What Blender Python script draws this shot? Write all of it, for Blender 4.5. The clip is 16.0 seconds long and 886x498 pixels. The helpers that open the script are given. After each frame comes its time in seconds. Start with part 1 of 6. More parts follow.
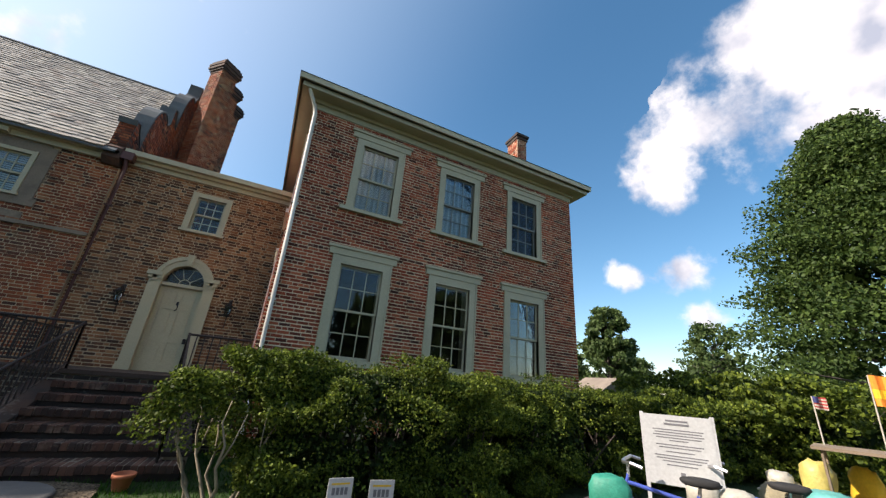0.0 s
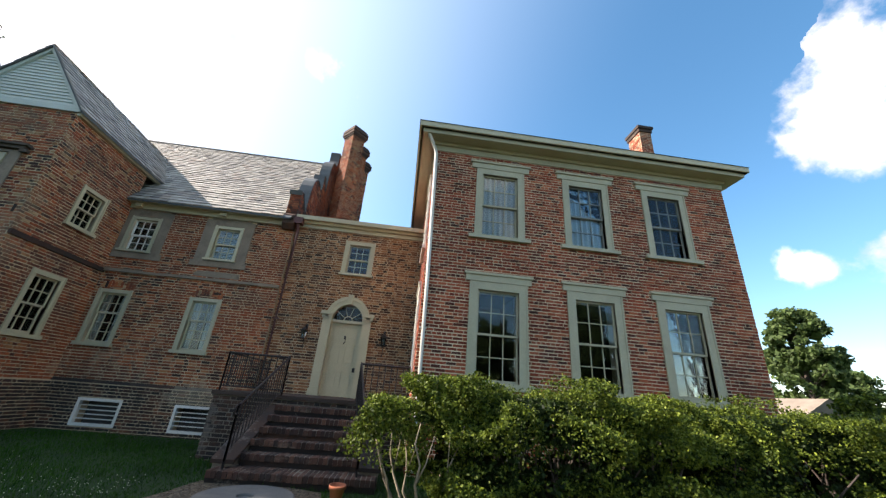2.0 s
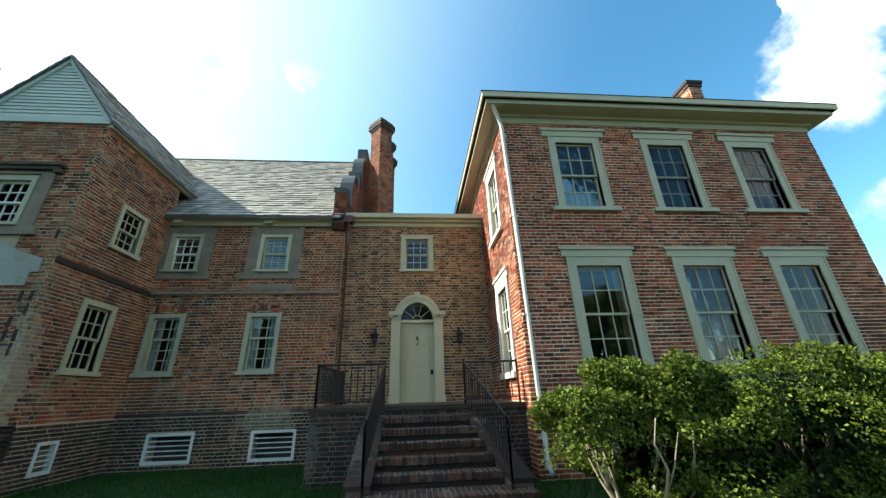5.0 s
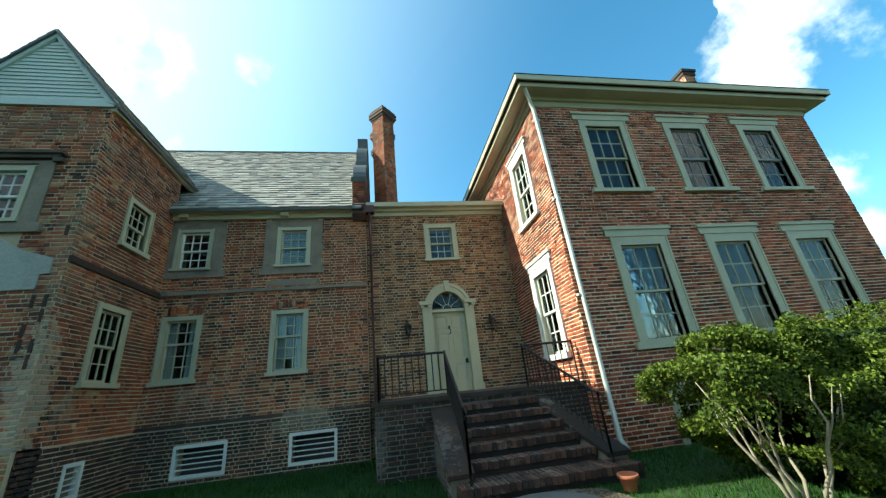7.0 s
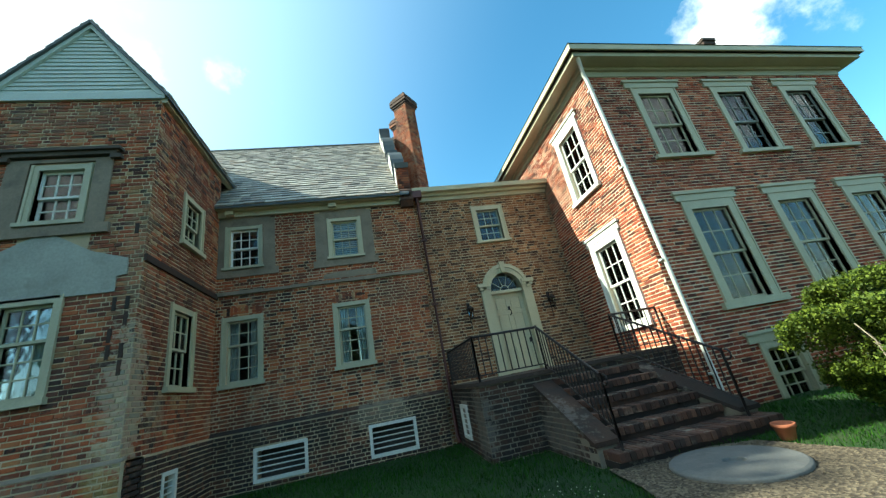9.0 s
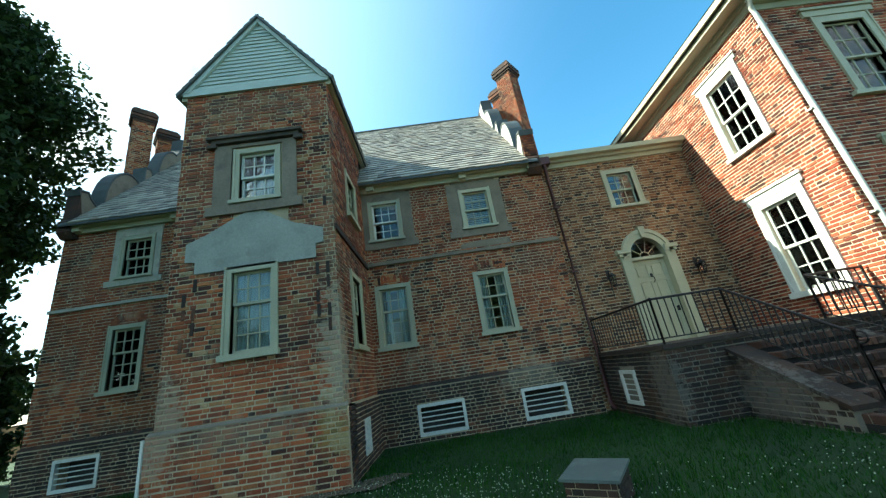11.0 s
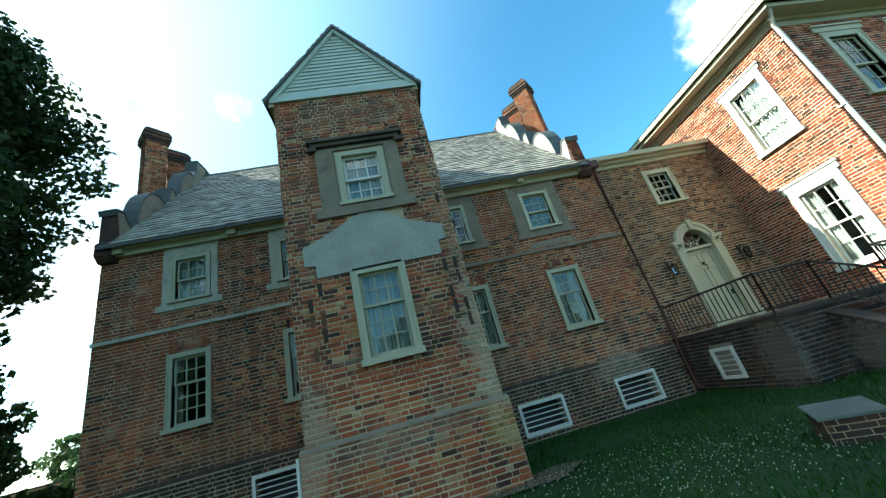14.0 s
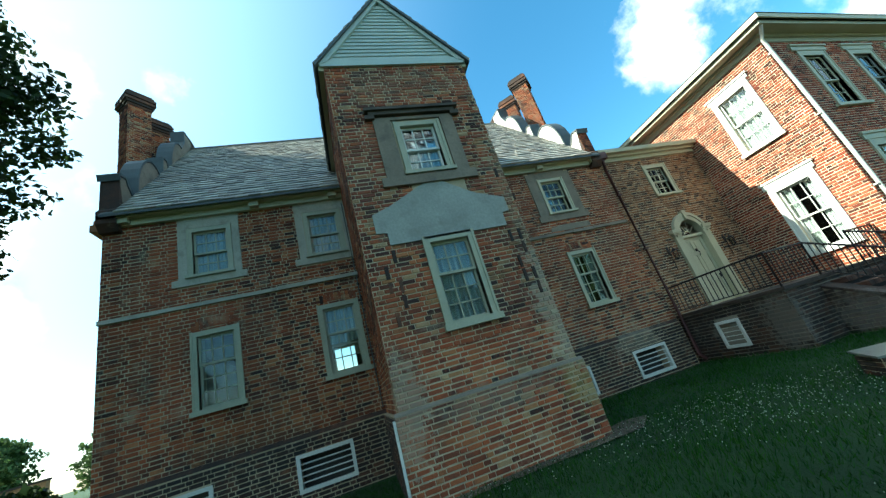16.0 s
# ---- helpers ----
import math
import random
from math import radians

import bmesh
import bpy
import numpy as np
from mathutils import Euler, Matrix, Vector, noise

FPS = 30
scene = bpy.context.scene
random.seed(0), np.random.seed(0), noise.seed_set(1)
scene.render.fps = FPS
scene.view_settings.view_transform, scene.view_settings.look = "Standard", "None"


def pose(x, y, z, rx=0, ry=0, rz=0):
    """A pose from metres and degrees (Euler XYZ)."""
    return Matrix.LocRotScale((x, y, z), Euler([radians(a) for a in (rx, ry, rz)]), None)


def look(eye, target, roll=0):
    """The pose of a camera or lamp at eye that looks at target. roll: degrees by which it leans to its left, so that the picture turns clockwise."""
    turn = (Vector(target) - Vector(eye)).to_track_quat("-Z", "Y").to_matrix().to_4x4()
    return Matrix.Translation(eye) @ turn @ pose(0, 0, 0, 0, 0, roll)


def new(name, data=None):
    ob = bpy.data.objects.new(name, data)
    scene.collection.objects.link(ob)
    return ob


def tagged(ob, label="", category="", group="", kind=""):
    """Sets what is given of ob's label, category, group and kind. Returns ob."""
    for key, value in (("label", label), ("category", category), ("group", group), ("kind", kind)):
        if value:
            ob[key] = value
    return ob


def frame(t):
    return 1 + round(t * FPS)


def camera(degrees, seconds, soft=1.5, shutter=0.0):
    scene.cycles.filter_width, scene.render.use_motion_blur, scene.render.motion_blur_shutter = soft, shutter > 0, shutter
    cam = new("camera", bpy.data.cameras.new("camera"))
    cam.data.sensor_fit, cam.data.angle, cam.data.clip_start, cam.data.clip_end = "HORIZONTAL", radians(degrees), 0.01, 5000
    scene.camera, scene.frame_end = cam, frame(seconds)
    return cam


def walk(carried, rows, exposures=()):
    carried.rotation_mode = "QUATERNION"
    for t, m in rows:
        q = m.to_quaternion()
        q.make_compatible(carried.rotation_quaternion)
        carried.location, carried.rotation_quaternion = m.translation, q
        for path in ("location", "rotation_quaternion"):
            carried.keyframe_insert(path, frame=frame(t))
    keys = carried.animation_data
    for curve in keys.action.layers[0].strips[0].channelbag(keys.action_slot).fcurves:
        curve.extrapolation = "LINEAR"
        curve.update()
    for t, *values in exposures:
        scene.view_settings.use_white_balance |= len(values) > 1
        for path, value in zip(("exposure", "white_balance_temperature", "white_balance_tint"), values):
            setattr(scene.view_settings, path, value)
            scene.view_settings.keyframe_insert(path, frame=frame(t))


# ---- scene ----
cam = camera(102.25, 16.0, soft=1.35)
# seconds, x, y, z, turn about x, y and z in degrees
PATH = [
    (0.0, 2.976, -11.152, 1.449, 111.09, -4.53, -26.64),
    (0.5, 2.863, -11.158, 1.448, 111.76, -3.67, -21.58),
    (1.0, 2.769, -11.226, 1.450, 113.19, -5.93, -15.06),
    (1.5, 2.706, -11.261, 1.431, 111.35, -6.51, -9.39),
    (2.0, 2.536, -11.172, 1.435, 112.67, -4.33, -6.98),
    (2.5, 2.315, -11.040, 1.429, 110.78, -2.88, -0.56),
    (3.0, 2.096, -10.810, 1.416, 109.87, -1.93, 2.53),
    (3.5, 1.852, -10.589, 1.410, 111.41, -2.62, 1.28),
    (3.7, 1.703, -10.533, 1.415, 111.62, -1.72, -2.03),
    (5.8, -0.003, -9.899, 1.382, 112.41, 4.86, -6.54),
    (6.0, -0.191, -9.879, 1.403, 110.99, 6.17, -7.42),
    (6.5, -0.622, -9.794, 1.381, 112.60, 5.94, -5.48),
    (7.0, -1.029, -9.681, 1.375, 111.18, 5.63, -8.64),
    (7.5, -1.481, -9.559, 1.399, 110.78, 7.61, -9.74),
    (8.0, -1.920, -9.406, 1.402, 110.99, 10.35, -10.31),
    (8.5, -2.358, -9.283, 1.352, 109.45, 12.06, -12.62),
    (9.0, -2.814, -9.113, 1.352, 110.41, 10.08, -8.96),
    (9.5, -3.341, -9.024, 1.327, 108.45, 11.28, -5.61),
    (10.0, -3.887, -8.977, 1.357, 109.93, 8.17, -0.60),
    (10.2, -4.069, -8.949, 1.347, 109.01, 8.21, 0.16),
    (12.3, -6.145, -8.676, 1.360, 110.47, 11.15, -0.46),
    (12.5, -6.342, -8.658, 1.335, 112.69, 13.52, 0.26),
    (13.0, -6.820, -8.643, 1.357, 109.80, 13.56, -2.37),
    (13.5, -7.306, -8.616, 1.366, 112.46, 13.45, -1.26),
    (14.0, -7.783, -8.572, 1.367, 112.31, 14.11, -4.31),
    (14.5, -8.282, -8.547, 1.381, 112.56, 15.31, -5.21),
    (15.0, -8.728, -8.438, 1.406, 112.88, 16.22, -11.09),
    (15.5, -9.251, -8.370, 1.402, 110.28, 14.42, -15.90),
    (16.0, -9.813, -8.185, 1.409, 110.07, 15.79, -12.17),
]
EXPOSURES = [(0.0, 0.8, 6850, 18), (1.0, 1.17, 6950, 18), (2.0, 1.38, 6950, 18), (3.5, 1.56, 6950, 18), (6.0, 1.3, 6300, -9), (9.0, 1.42, 6250, -9), (10.2, 1.52, 6250, -9), (12.5, 1.62, 6150, -9), (14.5, 1.6, 6100, -10), (16.0, 1.5, 6000, -11)]
walk(cam, [(r[0], pose(*r[1:])) for r in PATH], EXPOSURES)

# ---- sky and sun ----
SUN_TO = Vector((-1.0, 0.2, 0.79)).normalized()          # towards the sun
SUN_EL = math.asin(SUN_TO.z)
SUN_AZ = math.atan2(SUN_TO.x, SUN_TO.y)


def toward(az, el):
    a, e = radians(az), radians(el)
    return (math.sin(a) * math.cos(e), math.cos(a) * math.cos(e), math.sin(e))


def make_world():
    w = bpy.data.worlds.new("sky")
    scene.world = w
    w.use_nodes = True
    n, l = w.node_tree.nodes, w.node_tree.links
    n.clear()
    out = n.new("ShaderNodeOutputWorld")
    bg = n.new("ShaderNodeBackground")
    sky = n.new("ShaderNodeTexSky")
    sky.sky_type = "NISHITA"
    sky.sun_disc = False
    sky.sun_elevation = SUN_EL
    sky.sun_rotation = SUN_AZ
    sky.air_density, sky.dust_density, sky.ozone_density = 1.0, 1.0, 1.2
    co = n.new("ShaderNodeTexCoord")
    warp = n.new("ShaderNodeTexNoise")
    warp.inputs["Scale"].default_value = 5.0
    warp.inputs["Detail"].default_value = 7.0
    warp.inputs["Roughness"].default_value = 0.6
    l.new(co.outputs["Generated"], warp.inputs["Vector"])
    # ragged outlines: the heaps are looked up in a shaken direction
    shake = n.new("ShaderNodeTexNoise")
    shake.inputs["Scale"].default_value, shake.inputs["Detail"].default_value = 7.0, 5.0
    l.new(co.outputs["Generated"], shake.inputs["Vector"])
    off = n.new("ShaderNodeVectorMath")
    off.operation = "MULTIPLY_ADD"
    off.inputs[1].default_value, off.inputs[2].default_value = (0.22, 0.22, 0.14), (-0.11, -0.11, -0.07)
    l.new(shake.outputs["Color"], off.inputs[0])
    way = n.new("ShaderNodeVectorMath")
    way.operation = "ADD"
    l.new(co.outputs["Generated"], way.inputs[0])
    l.new(off.outputs[0], way.inputs[1])
    # cumulus heaps: direction and half-width
    heaps = [(62, 31, 0.12, 0.95), (70, 33, 0.17, 0.95), (80, 38, 0.20, 1.0), (92, 36, 0.22, 1.0), (53.7, 17.6, 0.06, 0.95), (62, 17.2, 0.08, 0.95), (61.6, 11, 0.06, 0.95), (76, 22, 0.10, 0.95),
             (-20.5, 44, 0.06, 0.62), (-13, 42.6, 0.06, 0.5), (-35, 31, 0.10, 0.55), (-44, 40, 0.2, 0.8), (-40, 20, 0.16, 0.8),
             (-58, 30, 0.25, 0.9), (120, 28, 0.3, 1.0), (170, 35, 0.3, 1.0), (215, 25, 0.25, 1.0)]
    total = None
    for az, el, r, peak in heaps:
        d = n.new("ShaderNodeVectorMath")
        d.operation = "DISTANCE"
        d.inputs[1].default_value = toward(az, el)
        l.new(way.outputs[0], d.inputs[0])
        m = n.new("ShaderNodeMapRange")
        m.inputs["From Min"].default_value = r * 1.15
        m.inputs["From Max"].default_value = 0.0
        m.inputs["To Min"].default_value = 0.0
        m.inputs["To Max"].default_value = peak
        l.new(d.outputs["Value"], m.inputs["Value"])
        if total is None:
            total = m.outputs["Result"]
        else:
            mx = n.new("ShaderNodeMath")
            mx.operation = "MAXIMUM"
            l.new(total, mx.inputs[0])
            l.new(m.outputs["Result"], mx.inputs[1])
            total = mx.outputs[0]
    add = n.new("ShaderNodeMath")
    add.operation = "MULTIPLY_ADD"
    l.new(warp.outputs["Fac"], add.inputs[0])
    add.inputs[1].default_value = 2.6
    add.inputs[2].default_value = -1.3
    tot2 = n.new("ShaderNodeMath")
    tot2.operation = "ADD"
    l.new(total, tot2.inputs[0])
    l.new(add.outputs[0], tot2.inputs[1])
    edge = n.new("ShaderNodeMapRange")
    edge.interpolation_type = "SMOOTHSTEP"
    edge.inputs["From Min"].default_value = 0.24
    edge.inputs["From Max"].default_value = 0.80
    l.new(tot2.outputs[0], edge.inputs["Value"])
    some = n.new("ShaderNodeMath")          # no cloud far from a heap
    some.operation = "GREATER_THAN"
    some.inputs[1].default_value = 0.001
    l.new(total, some.inputs[0])
    fac = n.new("ShaderNodeMath")
    fac.operation = "MULTIPLY"
    l.new(edge.outputs["Result"], fac.inputs[0])
    l.new(some.outputs[0], fac.inputs[1])
    body = n.new("ShaderNodeTexNoise")
    body.inputs["Scale"].default_value = 9.0
    body.inputs["Detail"].default_value = 5.0
    l.new(co.outputs["Generated"], body.inputs["Vector"])
    tone = n.new("ShaderNodeValToRGB")
    tone.color_ramp.elements[0].position, tone.color_ramp.elements[0].color = 0.36, (3.3, 3.7, 4.5, 1)
    tone.color_ramp.elements[1].position, tone.color_ramp.elements[1].color = 0.58, (7.0, 7.0, 7.0, 1)
    l.new(body.outputs["Fac"], tone.inputs["Fac"])
    mix = n.new("ShaderNodeMix")
    mix.data_type = "RGBA"
    l.new(fac.outputs[0], mix.inputs["Factor"])
    rich = n.new("ShaderNodeHueSaturation")
    rich.inputs["Saturation"].default_value, rich.inputs["Hue"].default_value = 1.28, 0.488
    rich.inputs["Value"].default_value = 1.2
    l.new(sky.outputs[0], rich.inputs["Color"])
    near = n.new("ShaderNodeVectorMath")     # summer haze round the sun
    near.operation = "DISTANCE"
    near.inputs[1].default_value = tuple(SUN_TO)
    l.new(co.outputs["Generated"], near.inputs[0])
    veil = n.new("ShaderNodeMapRange")
    veil.interpolation_type = "SMOOTHSTEP"
    veil.inputs["From Min"].default_value, veil.inputs["From Max"].default_value = 1.3, 0.0
    veil.inputs["To Max"].default_value = 0.78
    l.new(near.outputs["Value"], veil.inputs["Value"])
    hazy = n.new("ShaderNodeMix")
    hazy.data_type = "RGBA"
    hazy.inputs["B"].default_value = (6.3, 7.4, 8.2, 1)
    l.new(veil.outputs["Result"], hazy.inputs["Factor"])
    l.new(rich.outputs[0], hazy.inputs["A"])
    l.new(hazy.outputs["Result"], mix.inputs["A"])
    l.new(tone.outputs["Color"], mix.inputs["B"])
    l.new(mix.outputs["Result"], bg.inputs["Color"])
    bg.inputs["Strength"].default_value = 0.105
    l.new(bg.outputs[0], out.inputs["Surface"])


make_world()
sun_data = bpy.data.lights.new("sun", "SUN")
sun_data.energy, sun_data.angle, sun_data.color = 5.0, radians(0.53), (1.0, 0.93, 0.82)
sun = new("sun", sun_data)
sun.matrix_world = look(SUN_TO * 60, (0, 0, 0))

# ---- materials ----
def node_material(name):
    m = bpy.data.materials.new(name)
    m.use_nodes = True
    n, l = m.node_tree.nodes, m.node_tree.links
    return m, n, l, n["Principled BSDF"]


def noise_node(n, l, vec, scale, detail=4.0, rough=0.55):
    t = n.new("ShaderNodeTexNoise")
    t.inputs["Scale"].default_value, t.inputs["Detail"].default_value, t.inputs["Roughness"].default_value = scale, detail, rough
    l.new(vec, t.inputs["Vector"])
    return t.outputs["Fac"]


def ramp(n, l, fac, stops):
    r = n.new("ShaderNodeValToRGB")
    e = r.color_ramp.elements
    while len(e) < len(stops):
        e.new(0.5)
    for el, (p, c) in zip(e, stops):
        el.position, el.color = p, (*c, 1)
    l.new(fac, r.inputs["Fac"])
    return r.outputs["Color"]


def mixed(n, l, a, b, fac, mode="MIX"):
    x = n.new("ShaderNodeMix")
    x.data_type, x.blend_type = "RGBA", mode
    for sock, v in (("Factor", fac), ("A", a), ("B", b)):
        if isinstance(v, (int, float)):
            x.inputs[sock].default_value = v
        elif isinstance(v, tuple):
            x.inputs[sock].default_value = (*v, 1)
        else:
            l.new(v, x.inputs[sock])
    return x.outputs["Result"]


def bumped(n, l, b, height, dist, strength=0.6):
    u = n.new("ShaderNodeBump")
    u.inputs["Distance"].default_value, u.inputs["Strength"].default_value = dist, strength
    l.new(height, u.inputs["Height"])
    l.new(u.outputs["Normal"], b.inputs["Normal"])


def position(n):
    return n.new("ShaderNodeNewGeometry").outputs["Position"]


def plain(name, color, rough=0.6, metal=0.0, fine=40.0, vary=0.18, coarse=1.7, bump=0.002, stain=None, stain_at=(0.52, 0.72)):
    """Paint, stone, metal: grain, broad unevenness and stains."""
    m, n, l, b = node_material(name)
    p = position(n)
    lo = tuple(c * (1 - vary) for c in color)
    hi = tuple(min(1, c * (1 + vary)) for c in color)
    c1 = ramp(n, l, noise_node(n, l, p, coarse, 6), [(0.3, lo), (0.7, hi)])
    g = noise_node(n, l, p, fine, 3)
    c2 = mixed(n, l, c1, ramp(n, l, g, [(0.3, (0.72, 0.72, 0.72)), (0.7, (1, 1, 1))]), 0.6, "MULTIPLY")
    if stain:
        s = ramp(n, l, noise_node(n, l, p, coarse * 1.9, 8, 0.65), [(stain_at[0], (0, 0, 0)), (stain_at[1], (1, 1, 1))])
        c2 = mixed(n, l, c2, stain, s)
    l.new(c2, b.inputs["Base Color"])
    b.inputs["Roughness"].default_value, b.inputs["Metallic"].default_value = rough, metal
    bumped(n, l, b, g, bump)
    return m


def piece_random(n, l):
    """A number that differs from piece to piece, joined or single."""
    a = n.new("ShaderNodeNewGeometry").outputs["Random Per Island"]
    o = n.new("ShaderNodeObjectInfo").outputs["Random"]
    s = n.new("ShaderNodeMath")
    s.operation = "ADD"
    l.new(a, s.inputs[0])
    l.new(o, s.inputs[1])
    f = n.new("ShaderNodeMath")
    f.operation = "FRACT"
    l.new(s.outputs[0], f.inputs[0])
    return f.outputs[0]


def brick_material(name, stops, soot=(0.045, 0.035, 0.03), lime=(0.45, 0.36, 0.24), lime_at=(0.56, 0.70), soot_at=(0.50, 0.68), scale=0.55, patch=None, marks=()):
    m, n, l, b = node_material(name)
    p = position(n)
    c = ramp(n, l, piece_random(n, l), stops)
    if patch:      # whole areas laid or repaired in another brick
        c = mixed(n, l, c, patch, ramp(n, l, noise_node(n, l, p, 0.42, 6, 0.62), [(0.47, (0, 0, 0)), (0.56, (0.62, 0.62, 0.62))]))
    g = noise_node(n, l, p, 60, 4)
    c = mixed(n, l, c, ramp(n, l, g, [(0.25, (0.6, 0.6, 0.6)), (0.75, (1.12, 1.1, 1.05))]), 0.8, "MULTIPLY")
    broad = ramp(n, l, noise_node(n, l, p, scale, 5), [(0.36, (0.50, 0.48, 0.46)), (0.64, (1.15, 1.12, 1.08))])
    c = mixed(n, l, c, broad, 0.8, "MULTIPLY")
    c = mixed(n, l, c, soot, mixed(n, l, (0, 0, 0), ramp(n, l, noise_node(n, l, p, scale * 2.3, 8, 0.7), [(soot_at[0], (0, 0, 0)), (soot_at[1], (0.8, 0.8, 0.8))]), 1.0))
    v = n.new("ShaderNodeVectorMath")
    v.operation = "ADD"
    v.inputs[1].default_value = (7.3, 2.1, 5.7)
    l.new(p, v.inputs[0])
    c = mixed(n, l, c, lime, ramp(n, l, noise_node(n, l, v.outputs[0], scale * 3.1, 9, 0.72), [(lime_at[0], (0, 0, 0)), (lime_at[1], (0.48, 0.48, 0.48))]))
    for centre, radii, colour, most in marks:      # single old marks: limewash, lichen, soot, darker tower flank and gable band
        most *= 0.75
        d = n.new("ShaderNodeVectorMath")
        d.operation = "SUBTRACT"
        d.inputs[1].default_value = centre
        l.new(p, d.inputs[0])
        q = n.new("ShaderNodeVectorMath")
        q.operation = "DIVIDE"
        q.inputs[1].default_value = radii
        l.new(d.outputs[0], q.inputs[0])
        r = n.new("ShaderNodeVectorMath")
        r.operation = "LENGTH"
        l.new(q.outputs[0], r.inputs[0])
        s = n.new("ShaderNodeMath")
        s.operation = "MULTIPLY_ADD"
        s.inputs[1].default_value = 3.4
        l.new(noise_node(n, l, p, 7.5, 9, 0.75), s.inputs[0])
        away = n.new("ShaderNodeMath")
        away.operation = "SUBTRACT"
        away.inputs[1].default_value = 1.6
        l.new(r.outputs["Value"], away.inputs[0])
        l.new(away.outputs[0], s.inputs[2])
        c = mixed(n, l, c, colour, ramp(n, l, s.outputs[0], [(0.0, (most, most, most)), (0.75, (most, most, most)), (1.0, (0, 0, 0))]))
    l.new(c, b.inputs["Base Color"])
    b.inputs["Roughness"].default_value = 0.88
    bumped(n, l, b, g, 0.004, 0.7)
    return m


def leaf_material(name, dark, light, scale=0.7):
    m, n, l, b = node_material(name)
    p = position(n)
    c = ramp(n, l, n.new("ShaderNodeNewGeometry").outputs["Random Per Island"], [(0.0, dark), (0.6, tuple((a + c) / 2 for a, c in zip(dark, light))), (1.0, light)])
    c = mixed(n, l, c, ramp(n, l, noise_node(n, l, p, scale, 4), [(0.3, (0.65, 0.7, 0.6)), (0.7, (1.15, 1.1, 0.95))]), 0.8, "MULTIPLY")
    l.new(c, b.inputs["Base Color"])
    b.inputs["Roughness"].default_value = 0.6
    b.inputs["Specular IOR Level"].default_value = 0.2
    out = n["Material Output"]
    tr = n.new("ShaderNodeBsdfTranslucent")
    l.new(c, tr.inputs["Color"])
    mx = n.new("ShaderNodeMixShader")
    mx.inputs[0].default_value = 0.3
    l.new(b.outputs[0], mx.inputs[1])
    l.new(tr.outputs[0], mx.inputs[2])
    l.new(mx.outputs[0], out.inputs["Surface"])
    return m


def glass_material(name, tint=(0.80, 0.86, 0.86)):
    m, n, l, b = node_material(name)
    n.remove(b)
    out = n["Material Output"]
    t = n.new("ShaderNodeBsdfTransparent")
    t.inputs[0].default_value = (*tint, 1)
    g = n.new("ShaderNodeBsdfGlossy")
    g.inputs["Roughness"].default_value = 0.015
    f = n.new("ShaderNodeFresnel")
    f.inputs["IOR"].default_value = 1.55
    p = position(n)
    u = n.new("ShaderNodeBump")
    u.inputs["Distance"].default_value, u.inputs["Strength"].default_value = 0.012, 0.25
    l.new(noise_node(n, l, p, 3.5, 2), u.inputs["Height"])
    l.new(u.outputs["Normal"], g.inputs["Normal"])
    mx = n.new("ShaderNodeMixShader")
    l.new(f.outputs[0], mx.inputs[0])
    l.new(t.outputs[0], mx.inputs[1])
    l.new(g.outputs[0], mx.inputs[2])
    l.new(mx.outputs[0], out.inputs["Surface"])
    return m


# includes a darker right flank and a darker band below the tower gable
PORCH_MARKS = (((-6.46, -2.83, 1.9), (0.42, 0.55, 1.5), (0.52, 0.48, 0.36), 0.6), ((-6.6, -2.84, 0.8), (0.38, 0.4, 0.42), (0.30, 0.22, 0.06), 0.7), ((-8.0, -2.86, 0.95), (1.1, 0.4, 0.26), (0.20, 0.17, 0.13), 0.6),
               ((-9.3, -2.83, 1.2), (0.4, 0.5, 0.9), (0.42, 0.38, 0.28), 0.6), ((-8.0, -2.82, 3.75), (1.5, 0.4, 0.35), (0.06, 0.045, 0.035), 0.6), ((-7.8, -2.82, 1.72), (1.3, 0.4, 0.34), (0.40, 0.095, 0.03), 0.6), ((-6.5, -2.8, 4.4), (0.3, 0.4, 1.6), (0.30, 0.25, 0.16), 0.4), ((-6.45, -1.3, 4.6), (0.3, 1.3, 3.2), (0.10, 0.045, 0.030), 0.7), ((-7.9, -2.82, 7.05), (1.8, 0.5, 0.45), (0.14, 0.085, 0.055), 0.65), ((-8.9, -2.82, 4.9), (0.55, 0.4, 1.4), (0.13, 0.06, 0.04), 0.55))
WALL_MARKS = (((-11.6, -0.02, 1.5), (1.5, 0.5, 0.42), (0.34, 0.105, 0.03), 0.55), ((-5.4, -0.05, 1.25), (1.5, 0.5, 0.55), (0.03, 0.024, 0.02), 0.75), ((-2.9, -0.05, 0.95), (0.8, 0.5, 0.45), (0.46, 0.40, 0.29), 0.38), ((-12.0, -0.05, 1.15), (1.6, 0.5, 0.4), (0.03, 0.024, 0.02), 0.7), ((-2.2, -0.02, 3.7), (0.9, 0.5, 0.4), (0.05, 0.038, 0.03), 0.6))
MORTAR_NEW = plain("lime_mortar_pale", (0.68, 0.55, 0.38), 0.95, fine=90, vary=0.15, coarse=0.8, stain=(0.46, 0.36, 0.24), stain_at=(0.56, 0.8))
MORTAR_OLD = plain("lime_mortar_old", (0.54, 0.43, 0.28), 0.95, fine=90, vary=0.25, coarse=0.8, stain=(0.20, 0.16, 0.12), stain_at=(0.56, 0.78))
BRICK_WING = brick_material("red_brick", [(0.0, (0.06, 0.017, 0.011)), (0.25, (0.20, 0.038, 0.017)), (0.7, (0.345, 0.070, 0.029)), (1.0, (0.46, 0.14, 0.065))], soot_at=(0.56, 0.78), lime_at=(0.64, 0.80))
